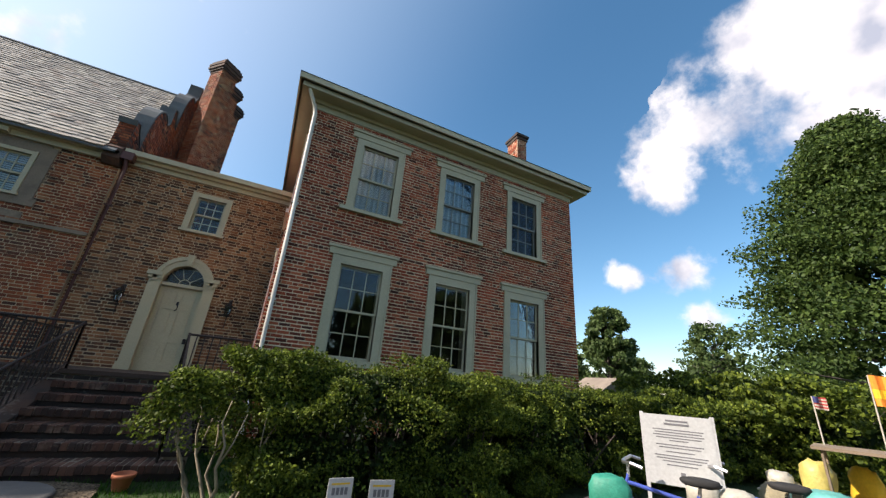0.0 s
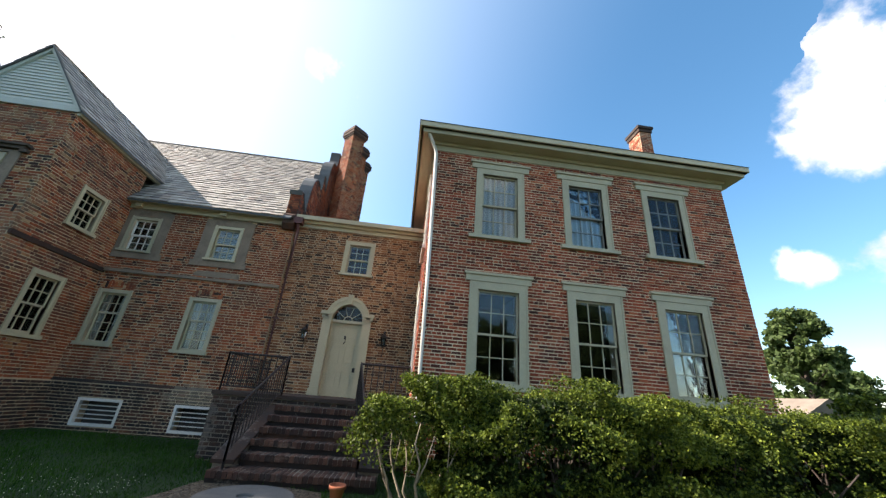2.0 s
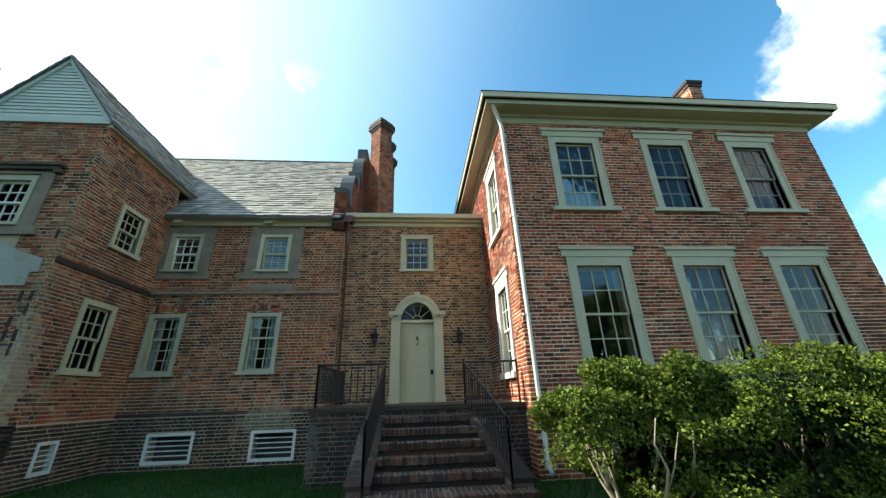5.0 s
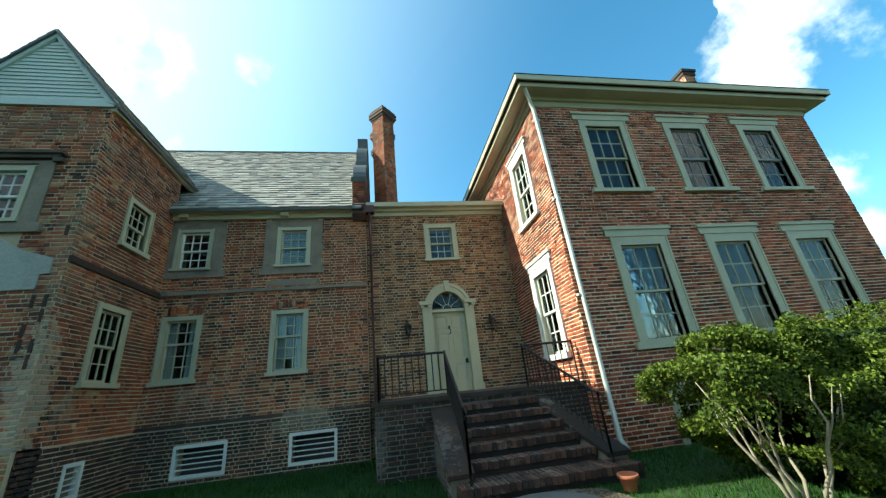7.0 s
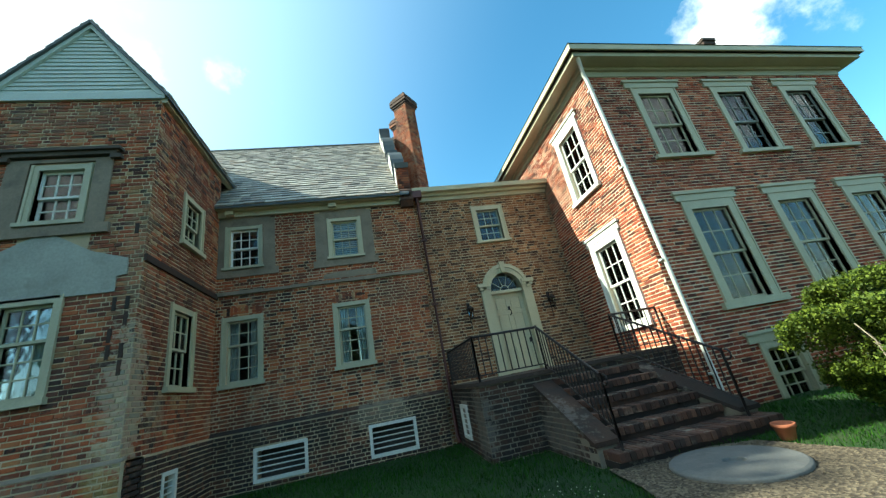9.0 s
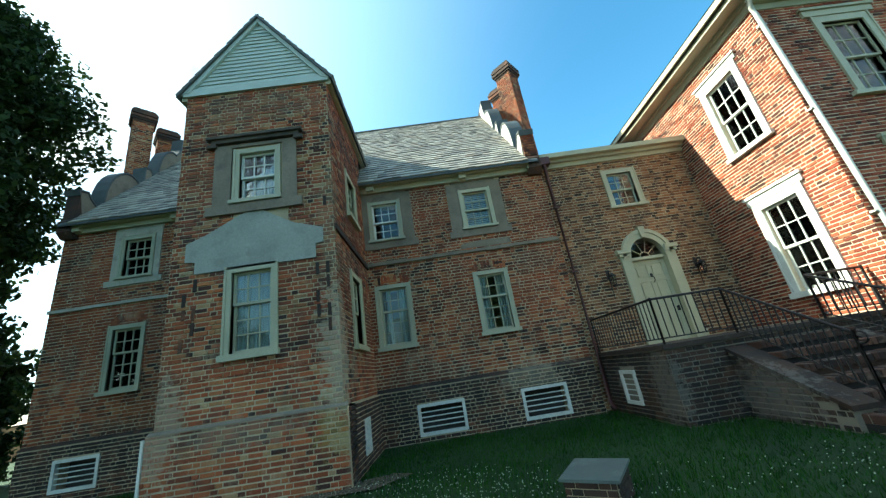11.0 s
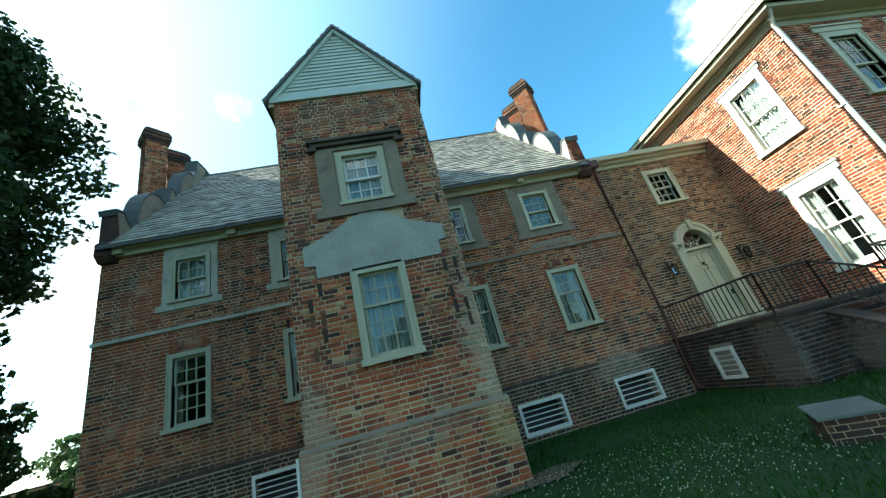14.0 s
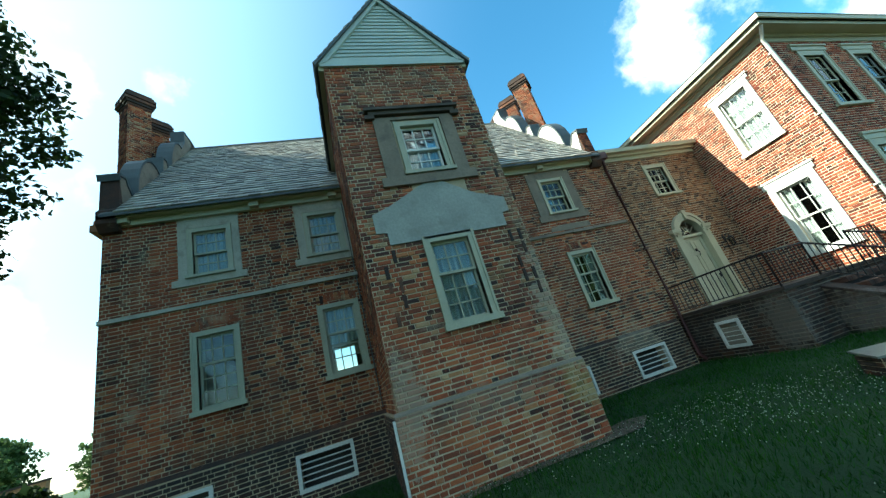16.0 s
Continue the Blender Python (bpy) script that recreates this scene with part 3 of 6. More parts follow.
def vent(house, m, w, h):
    """A low cellar opening with a pale frame and slats."""
    g = Geo()
    f = 0.065
    g.box(-w / 2, -w / 2 + f, -0.03, 0.08, 0, h).box(w / 2 - f, w / 2, -0.03, 0.08, 0, h)
    g.box(-w / 2 + f, w / 2 - f, -0.03, 0.08, 0, f).box(-w / 2 + f, w / 2 - f, -0.03, 0.08, h - f, h)
    v = part("vent", g, PAINT_WHITE, house, "white framed cellar vent with slats", m)
    k = 4
    for i in range(1, k + 1):
        z = f + (h - 2 * f) * i / (k + 1)
        part("slat", Geo().box(-w / 2 + f, w / 2 - f, -0.014, 0.014, -0.008, 0.008), PAINT_WHITE, v, m=pose(0, 0.02, z, 22, 0, 0))
    # near-black sheet paints the shade behind the slats
    part("backing", Geo().box(-w / 2 + f, w / 2 - f, 0.3, 0.31, 0, h), DARK, v)
    return v


def spread(n, rng, size, mat_bias=0.0):
    return rng.normal(0, size, (n, 3))


def leaves_geo(pts, size, rng, long=1.7, droop=0.0):
    """One bent leaf (two triangles' worth of quad) for every point."""
    n = len(pts)
    a = rng.normal(0, 1, (n, 3))
    a[:, 2] -= droop
    a /= np.linalg.norm(a, axis=1)[:, None]
    b = np.cross(a, rng.normal(0, 1, (n, 3)))
    b /= np.linalg.norm(b, axis=1)[:, None] + 1e-9
    s = size * rng.uniform(0.65, 1.35, n)[:, None]
    a, b = a * s * long / 2, b * s / 2
    v = np.stack([pts - a, pts + b - 0.15 * a, pts + a, pts - b - 0.15 * a], 1)
    g = Geo()
    g.v = v.reshape(-1, 3).tolist()
    g.f = (np.arange(4)[None] + 4 * np.arange(n)[:, None]).tolist()
    return g


# ---- the ground ----
def make_ground():
    steps = [-2500, -900, -300, -120, -60, -40, *range(-30, 31, 2), 40, 60, 120, 300, 900, 2500]
    g = Geo()
    k = len(steps)
    for y in steps:
        for x in steps:
            near = max(0.0, 1 - max(abs(x + 2), abs(y + 4)) / 30)
            g.v.append((x, y, near * 0.05 * noise.noise((x * 0.2, y * 0.2, 0.0)) - 0.02))
    g.f = [(j * k + i, j * k + i + 1, (j + 1) * k + i + 1, (j + 1) * k + i) for j in range(k - 1) for i in range(k - 1)]
    return tagged(part("ground", g, LAWN, smooth=True), "green lawn with clover round an old brick house", "ground", kind="structure")


make_ground()

# ---- the old main house: cross plan with a porch tower, curved gables and diagonal stacks ----
MX0, MX1, MID = -14.38, -1.40, -7.89
PX0, PX1, PY = -9.37, -6.47, -2.815
BASE = -0.17                        # the houses' datum lies this far under the lawn
house = thing("manor_house", "old brown brick manor house with curved gables and a porch tower", "house", (0, 0, BASE))
PLINTH = 1.28

low_z, low_h = 2.29, 1.41          # lower windows
up_z, up_h = 5.04, 1.03            # upper windows
main_cols = (-12.38, -9.94, -5.86, -3.36)
holes = []
for u in main_cols:
    holes += [(u - 0.34, u + 0.34, low_z, low_z + low_h), (u - 0.34, u + 0.34, up_z, up_z + up_h)]
vents = [(-13.05, 0.36, 1.00, 0.64), (-10.64, 0.38, 1.06, 0.64), (-5.05, 0.27, 1.08, 0.65), (-2.68, 0.24, 1.06, 0.67)]
low_holes = [(u - w / 2 + 0.03, u + w / 2 - 0.03, z + 0.03, z + h - 0.03) for u, z, w, h in vents]
# stucco round the upper windows and string course: no bricks under them
skips = [(u - 0.76, u + 0.74, up_z - 0.26, 6.40) if u > MID else (u - 0.62, u + 0.60, up_z - 0.22, 6.40) for u in main_cols]
for a, b in ((MX0, PX0), (PX1, MX1)):
    keep = [h for h in holes if a < h[0] < b]
    brick_wall(house, a, b, PLINTH, 6.75, keep, MORTAR_OLD, BRICK_MAIN, FRONT, seed=3, skip=[s for s in skips if a < s[0] < b], single=(PX1, MX1, 1.28, 2.3) if a > MID else None)
    keep = [h for h in low_holes if a < h[0] < b]
    brick_wall(house, a, b, -0.3, PLINTH, keep, MORTAR_OLD, BRICK_DARK, FRONT, seed=4, front=-0.06, thick=0.46)
    part("water_table", Geo().add(
        [(a, -0.075, PLINTH), (b, -0.075, PLINTH), (b, 0.0, PLINTH + 0.08), (a, 0.0, PLINTH + 0.08), (a, 0.0, PLINTH), (b, 0.0, PLINTH)],
        [(0, 1, 2, 3), (0, 4, 5, 1), (0, 3, 4), (1, 5, 2)]), BRICK_DARK, house)
    # string course of rubbed brick and stucco
    x = a
    while x < b:
        w = min(random.uniform(0.5, 1.1), b - x)
        o = random.uniform(0.0, 0.012)
        g = Geo().box(x, x + w - 0.004, -0.055 - o, 0.0, 4.33 + random.uniform(-0.01, 0.01), 4.415 + random.uniform(-0.012, 0.012))
        x += w
        part("string_course", g, STUCCO_PALE if a < MID else STUCCO, house, "thin weathered string course")
# side and back walls, floors, with two openings at the back that show as light through the rooms
back = [(-10.5, -9.7, low_z, low_z + 1.6), (-3.6, -2.8, low_z, low_z + 1.6)]
part("wall", wall_geo(MX0, MX1, -0.3, 6.75, back, 0.4, 7.3), MORTAR_OLD, house)
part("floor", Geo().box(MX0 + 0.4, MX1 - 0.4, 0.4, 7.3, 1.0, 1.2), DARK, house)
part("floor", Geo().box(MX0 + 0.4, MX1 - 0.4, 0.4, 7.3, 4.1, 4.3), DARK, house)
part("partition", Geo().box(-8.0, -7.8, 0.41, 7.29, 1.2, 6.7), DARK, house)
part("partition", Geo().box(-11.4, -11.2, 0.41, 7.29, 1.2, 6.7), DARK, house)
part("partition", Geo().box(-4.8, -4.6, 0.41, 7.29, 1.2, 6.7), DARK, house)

curt = {-12.38: ("", "full"), -9.94: ("half", "full"), -5.86: ("sides", ""), -3.36: ("sides", "blind")}
for u in main_cols:
    lc, uc = curt[u]
    window(house, pose(u, 0, low_z), 0.68, low_h, 0.10, PAINT_TRIM, PAINT_TRIM, 3, (2, 3), curtain=lc, label="grey-green sash window in an old brick wall")
    right = u == -3.36
    window(house, pose(u, 0, up_z), 0.68, up_h, 0.09, PAINT_CREAM if right else PAINT_TRIM, PAINT_CREAM if right else (PAINT_WHITE if u == -5.86 else PAINT_TRIM), 3, (2, 2), sill=0.06, curtain=uc, label="small upper sash window framed in stucco")
    # stucco architrave with ears and sill band
    pale = u < MID
    sm = STUCCO_PALE if pale else STUCCO
    g = Geo()
    lo, hi = up_z - 0.07, up_z + up_h + 0.10
    for a, b in ((u - 0.62, u - 0.455), (u + 0.455, u + 0.60)) if pale else ((u - 0.76, u - 0.455), (u + 0.455, u + 0.74)):
        if PX0 + 0.02 < a < PX1 or PX0 < b < PX1 - 0.02:
            a, b = (max(a, PX1 + 0.01), b) if a < PX1 and b > PX1 else (a, min(b, PX0 - 0.01))
        g.box(a, b, -0.03, 0.0, lo, 6.36)
    a, b = (u - 0.74, u + 0.70) if pale else (u - 0.84, u + 0.82)
    a, b = (max(a, PX1 + 0.01), b) if u > MID else (a, min(b, PX0 - 0.01))
    g.box(max(u - 0.455, a), min(u + 0.455, b), -0.03, 0.0, hi, 6.36)
    g.box(a, b, -0.045, 0.0, lo - (0.15 if pale else 0.19), lo)
    part("stucco_surround", g, sm, house, "worn pale stucco window surround" if pale else "brown stucco window surround")
    part("flat_arch", Geo().box(u - 0.62, u + 0.62, -0.02, 0.0, 6.37, 6.44), sm, house)
    # patched brick panel above the string course
    if u == -3.36:
        part("stucco_patch", Geo().prism([(u - 0.62, 4.46), (u + 0.72, 4.46), (u + 0.70, 4.61), (u - 0.1, 4.64), (u - 0.60, 4.59)], -0.016, 0.0), STUCCO, house)
    # upright arch bricks over the lower window
    cells = []
    for i in range(11):
        x = u - 0.44 + i * 0.08
        rise = 0.05 * (1 - ((i - 5) / 5) ** 2)
        cells.append((x, x + 0.066, low_z + low_h + 0.115 + rise, low_z + low_h + 0.30 + rise))
    part("brick_arch", bricks_geo(cells, proud=0.016, seed=9), BRICK_PORCH, house)
for u, z, w, h in vents:
    vent(house, pose(u, -0.06, z), w, h)

# front eave: boxed cornice with blocks and gutter board
for a, b in ((MX0, PX0), (PX1, MX1 - 0.05)):
    g = Geo()
    g.box(a, b, -0.10, 0.0, 6.42, 6.56)
    g.box(a, b, -0.26, 0.0, 6.56, 6.66)
    part("cornice", g, PAINT_CREAM, house, "cream painted timber eave")
    for x in [*np.arange(a + 0.2 if a > MID else a + 0.35, b, 2.55), b - 0.34]:
        part("eave_block", Geo().box(x, x + 0.20, -0.22, 0.0, 6.44, 6.55), PAINT_CREAM, house)

RIDGE_Y, RIDGE_Z, EAVE_Y, EAVE_Z = 3.85, 11.54, -0.34, 6.62
SLOPE = (RIDGE_Z - EAVE_Z) / (RIDGE_Y - EAVE_Y)


def slates(x0, x1, run, m, skip=None, w=0.26, gauge=0.20, seed=5):
    """Rows of slates on a slope: u along x, v up the slope from 0 to run, facing +z of m."""
    rs = random.Random(seed)
    g = Geo()
    row, v = 0, 0.0
    while v < run:
        top = min(v + gauge * 1.6, run)
        u = x0 - (w / 2 if row % 2 else 0)
        while u < x1:
            ww = w * rs.uniform(0.92, 1.06)
            a, b = max(u, x0), min(u + ww - 0.006, x1)
            if b - a > 0.03 and not (skip and skip((a + b) / 2, v + 0.1)):
                t = rs.uniform(0.016, 0.034)
                dv = rs.uniform(-0.008, 0.008)
                g.add([(a, v + dv, 0.012 + t), (b, v + dv, 0.012 + t), (b, top, 0.004), (a, top, 0.004), (a, v + dv, 0.006), (b, v + dv, 0.006)],
                      [(0, 1, 2, 3), (4, 5, 1, 0), (4, 0, 3), (5, 2, 1)])
            u += ww
        v += gauge
        row += 1
    return g


length = math.hypot(RIDGE_Y - EAVE_Y, RIDGE_Z - EAVE_Z)
pitch = math.degrees(math.atan2(RIDGE_Z - EAVE_Z, RIDGE_Y - EAVE_Y))
roof = part("roof", Geo().add([(MX0 + 0.1, EAVE_Y, EAVE_Z), (MX1 - 0.1, EAVE_Y, EAVE_Z), (MX1 - 0.1, RIDGE_Y, RIDGE_Z), (MX0 + 0.1, RIDGE_Y, RIDGE_Z),
                               (MX1 - 0.1, 2 * RIDGE_Y - EAVE_Y, EAVE_Z), (MX0 + 0.1, 2 * RIDGE_Y - EAVE_Y, EAVE_Z),
                               (MX0 + 0.1, EAVE_Y, EAVE_Z - 0.06), (MX1 - 0.1, EAVE_Y, EAVE_Z - 0.06)],
                              [(0, 1, 2, 3), (3, 2, 4, 5), (6, 7, 1, 0)]), LEAD, house, "steep grey slate roof")
sl = part("slating", slates(MX0 + 0.36, MX1 - 0.36, length, pose(0, 0, 0)), SLATE, roof, m=pose(0, EAVE_Y, EAVE_Z, pitch, 0, 0))
tagged(sl, kind="stuff")
part("ridge_cap", Geo().tube([(MX0 + 0.3, RIDGE_Y, RIDGE_Z + 0.0), (MX1 - 0.3, RIDGE_Y, RIDGE_Z + 0.0)], 0.07, 8), LEAD, roof)


def gable_profile():
    """The curved gable, front half: y and z from the eave to the middle."""
    p = [(0.41, -0.3), (0.41, 6.30), (-0.12, 6.30), (-0.26, 6.45), (-0.26, 6.75), (-0.16, 6.85), (-0.16, 7.57), (-0.22, 7.65), (0.02, 7.71), (0.10, 7.58), (0.50, 7.25)]
    for i in range(9):
        a = math.pi * (1 - i / 10.5)
        p.append((1.15 + 0.62 * math.cos(a), 7.75 + 0.95 * math.sin(a) + 0.5 * i / 9))
    p += [(1.78, 9.0), (1.78, 9.62), (1.98, 9.66), (2.06, 9.5), (2.32, 9.2)]
    for i in range(9):
        a = math.pi * (1 - i / 12.0)
        p.append((2.82 + 0.5 * math.cos(a), 9.75 + 0.85 * math.sin(a) + 0.55 * i / 9))
    p += [(3.3, 11.4), (3.3, 11.85), (3.85, 11.9)]
    return p


def gable(x0, x1):
    prof = gable_profile()
    prof = prof + [(2 * RIDGE_Y - y, z) for y, z in reversed(prof[:-1])]
    v = [(x0, y, z) for y, z in prof] + [(x1, y, z) for y, z in prof]
    k = len(prof)
    f = [tuple(range(k)), tuple(range(2 * k - 1, k - 1, -1))] + [((i + 1) % k, i, i + k, (i + 1) % k + k) for i in range(k)]
    gb = part("gable", Geo().add(v, f), BRICK_DARK, house, "curved brick gable with stepped scrolls")
    # plaster on the roof side, thin coping on top
    g = Geo()
    line = [Vector((0, y, z)) for y, z in prof[6:-6]]
    for i, p in enumerate(line):
        way = (line[min(i + 1, len(line) - 1)] - line[max(i - 1, 0)]).normalized()
        up = Vector((0, -way.z, way.y)) * 0.05
        g.v += [(x0 - 0.03, p.y, p.z), (x1 + 0.03, p.y, p.z), (x1 + 0.03, p.y + up.y, p.z + up.z), (x0 - 0.03, p.y + up.y, p.z + up.z)]
    for i in range(len(line) - 1):
        g.f += [(4 * i + j, 4 * i + (j + 1) % 4, 4 * i + 4 + (j + 1) % 4, 4 * i + 4 + j) for j in range(4)]
    part("coping", g, LEAD, gb)
    return gb


GABLE_R = gable(MX1 - 0.36, MX1)
gable(MX0, MX0 + 0.36)


def inside(y, z, prof):
    hit = False
    for (ya, za), (yb, zb) in zip(prof, prof[1:] + prof[:1]):
        if (za > z) != (zb > z) and y < ya + (z - za) * (yb - ya) / (zb - za):
            hit = not hit
    return hit


half = gable_profile() + [(3.85, -0.3)]
cells = [q for q in brick_cells(-0.3, 3.85, 6.4, 11.8, [], "flemish", 71) if all(inside(y, z, half) for y in q[:2] for z in q[2:])]
tagged(part("brickwork", bricks_geo(cells, seed=72), BRICK_MAIN, GABLE_R, m=facing_right(MX1)), kind="stuff")
front = brick_cells(-0.36, 0.0, 6.86, 7.70, [], "flemish", 73)
tagged(part("brickwork", bricks_geo(front, seed=74), BRICK_MAIN, GABLE_R, m=pose(MX1, -0.16, 0)), kind="stuff")
# render on the inner gable faces: right pale, left in stucco that paints its shade
for xa in (MX1 - 0.372, MX0 + 0.372):
    prof = [p for p in gable_profile() if p[1] > 7.0]
    pts = prof + [(3.85, 6.9), (0.0, 6.9)]
    k = len(pts)
    g = Geo()
    s = -1 if xa > MID else 1
    g.add([(xa, y, z - 0.03) for y, z in pts] + [(xa - 0.012 * s, y, z - 0.03) for y, z in pts],
          [tuple(range(k)), tuple(range(2 * k - 1, k - 1, -1))] + [((i + 1) % k, i, i + k, (i + 1) % k + k) for i in range(k)])
    part("gable_render", g, PAINT_WHITE if xa > MID else STUCCO, house, "render on the inner gable face, the left one coloured for shade")


def stack_courses(cx, cy, z0, z1, side, seed):
    """A square shaft turned by 45 degrees, in courses of brick."""
    g = Geo()
    m = pose(cx, cy, 0, 0, 0, 45)
    cells = brick_cells(-side / 2, side / 2, z0, z1, [], "flemish", seed)
    for q in range(4):
        b = bricks_geo(cells, seed=seed + q, front=-side / 2)
        g.add(b.v, b.f, m @ pose(0, 0, 0, 0, 0, 90 * q))
    return g


def chimney(cx):
    lo = 0.55 if cx > MID else 0.15
    ch = part("chimney", Geo().box(cx - lo, cx + 0.55, 1.95, 5.75, -0.3, 7.55), MORTAR_OLD, house, "brick chimney with three diagonal stacks")
    s = 1 if cx > MID else -1
    cells = brick_cells(1.95, 5.75, 5.0, 7.55, [], "flemish", 31)
    fr = brick_cells(-lo, 0.55, -0.2, 7.55, [], "flemish", 32)
    g = Geo()
    b = bricks_geo(fr, seed=3)
    g.add(b.v, b.f, pose(cx, 1.95, 0))
    b = bricks_geo(cells, seed=4)
    g.add(b.v, b.f, facing_right(cx + 0.55))
    tagged(part("brickwork", g, BRICK_MAIN, ch), kind="stuff")
    part("shoulder", Geo().box(cx - 0.62, cx + 0.62, 1.88, 5.82, 7.55, 7.75).box(cx - 0.57, cx + 0.57, 1.93, 5.77, 7.75, 7.9), BRICK_MAIN, ch)
    for i, cy in enumerate((2.62, 3.85, 5.08)):
        st = part("chimney_shaft", Geo().box(-0.305, 0.305, -0.305, 0.305, 7.9, 12.42, pose(cx, cy, 0, 0, 0, 45)), MORTAR_OLD, ch)
        tagged(part("brickwork", stack_courses(cx, cy, 7.9, 12.17, 0.62, 40 + i), BRICK_PORCH, st), kind="stuff")
        cap = None
        for a, z in ((0.33, 12.17), (0.37, 12.26), (0.41, 12.35), (0.41, 12.50), (0.37, 12.60), (0.32, 12.68)):
            g = Geo().box(-a, a, -a, a, z, z + 0.10, pose(cx, cy, 0, 0, 0, 45))
            if cap:
                part("corbel_course", g, BRICK_DARK, cap)
            else:
                cap = part("chimney_cap", g, BRICK_DARK, ch, "corbelled dark brick cap")
    return ch


chimney(-0.70)
chimney(-15.1)

# porch tower
pt_z, pt_h = 2.31, 1.39
hp = [(-8.28, -7.60, pt_z, pt_z + pt_h), (-8.22, -7.54, 5.11, 6.15)]
patch_skip = [(-8.92, -6.87, 3.8, 4.35), (-8.3, -7.3, 4.35, 4.85)]
PM = pose(0, PY, 0)
UM = pose(0.10, PY, -0.16)          # the upper window with its surround and hood
CM = pose(0.09, PY, -0.09)          # the patch and the scars
porch_wall = brick_wall(house, PX0, PX1, PLINTH, 7.74, hp, MORTAR_OLD, BRICK_PORCH, PM, seed=12, skip=[(-8.68, -7.14, 4.86, 6.36), *patch_skip, (PX0, PX1, PLINTH, 2.0)])
plinth_wall = part("wall", wall_geo(PX0 - 0.07, PX1 + 0.07, -0.3, PLINTH, [], 0.5, -0.07), MORTAR_OLD, house, m=PM)
part("water_table", Geo().add([(PX0 - 0.07, -0.085, PLINTH), (PX1 + 0.07, -0.085, PLINTH), (PX1 + 0.07, 0.0, PLINTH + 0.05), (PX0 - 0.07, 0.0, PLINTH + 0.05), (PX0 - 0.07, 0, PLINTH), (PX1 + 0.07, 0, PLINTH)],
                             [(0, 1, 2, 3), (0, 4, 5, 1), (0, 3, 4), (1, 5, 2)]), STUCCO, house, m=PM)
window(house, PM @ pose(-7.94, 0, pt_z), 0.68, pt_h, 0.11, PAINT_TRIM, PAINT_TRIM, 3, (2, 3), curtain="full", sill=0.10, sill_w=0.04, label="tall grey-green sash window in the porch tower")
window(house, PM @ pose(-7.88, 0, 5.11), 0.68, 1.03, 0.10, PAINT_TRIM, PAINT_WHITE, 3, (2, 2), curtain="full", sill=0.07, label="upper tower window framed in brown stucco")
g = Geo()
g.box(-8.80, -8.47, -0.04, 0, 5.18, 6.52).box(-7.49, -7.22, -0.04, 0, 5.18, 6.52).box(-8.47, -7.49, -0.04, 0, 6.45, 6.52)
g.box(-8.90, -7.12, -0.07, 0, 5.0, 5.18)
part("stucco_surround", g, STUCCO, house, "brown stucco window surround", UM)
g = Geo()
g.box(-8.93, -7.08, -0.15, 0, 6.63, 6.69).box(-8.86, -7.15, -0.10, 0, 6.55, 6.63)
g.box(-8.93, -8.76, -0.10, 0, 6.47, 6.55).box(-7.25, -7.08, -0.10, 0, 6.47, 6.55)
part("hood_mould", g, HOOD, house, "dark stucco hood over the window", UM)
g = Geo().prism([(-9.02, 3.86), (-6.90, 3.86), (-6.90, 4.12), (-6.76, 4.14), (-6.76, 4.42), (-7.30, 4.60), (-7.92, 4.98), (-8.15, 4.95), (-8.85, 4.58), (-9.2, 4.44), (-9.2, 4.10), (-9.02, 4.08)], -0.035, 0.0)
part("cement_patch", g, CEMENT, house, "grey cement patch in the shape of a lost pediment", CM)
cells = []
for u in (-9.20, -9.03, -6.92, -6.74):
    for i, z in enumerate((2.55, 2.80, 3.05, 3.30, 3.55, 4.60, 4.85)):
        if abs(u + 8) > 1.2 or z < 3.9:
            cells += [(u, u + 0.06, z, z + 0.22)] if (i + int(u * 7)) % 3 else []
for i, c in enumerate(cells):
    part("brick_scar", bricks_geo([c], proud=0.018, seed=8 + i), BRICK_DARK, house, m=CM)
# tower sides
SM = facing_right(PX1)
hs = [(-1.79, -1.09, 2.27, 3.65), (-1.66, -0.98, 5.10, 6.10)]
brick_wall(house, PY + 0.4, 0.0, PLINTH, 7.74, hs, MORTAR_OLD, BRICK_PORCH, SM, seed=14, thick=0.4, face=(PY - 0.01, 0.0))
brick_wall(house, PY, -0.06, -0.3, PLINTH, [(-1.86, -1.44, 0.40, 0.94)], MORTAR_OLD, BRICK_DARK, SM, seed=15, front=-0.07, thick=0.47)
window(house, SM @ pose(-1.44, 0, 2.27), 0.70, 1.38, 0.11, PAINT_CREAM, PAINT_CREAM, 3, (2, 2), label="cream sash window in the tower side")
window(house, SM @ pose(-1.32, 0, 5.10), 0.68, 1.00, 0.10, PAINT_CREAM, PAINT_CREAM, 3, (2, 2), label="cream sash window in the tower side")
vent(house, SM @ pose(-1.65, -0.07, 0.38), 0.46, 0.58)
g = Geo().box(PY, 0, -0.05, 0, 4.27, 4.39)
part("string_course", g, BRICK_DARK, house, m=SM)
LM = facing_left(PX0)
brick_wall(house, 0.0, -PY - 0.4, PLINTH, 7.74, [], MORTAR_OLD, BRICK_PORCH, LM, seed=16, thick=0.4, face=(0.0, -PY))
brick_wall(house, 0.06, -PY, -0.3, PLINTH, [], MORTAR_OLD, BRICK_DARK, LM, seed=17, front=-0.07, thick=0.47)
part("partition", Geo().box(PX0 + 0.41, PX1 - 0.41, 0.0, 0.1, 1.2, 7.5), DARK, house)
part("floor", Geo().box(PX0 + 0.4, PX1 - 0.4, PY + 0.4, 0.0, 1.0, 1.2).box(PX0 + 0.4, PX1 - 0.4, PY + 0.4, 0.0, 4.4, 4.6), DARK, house)
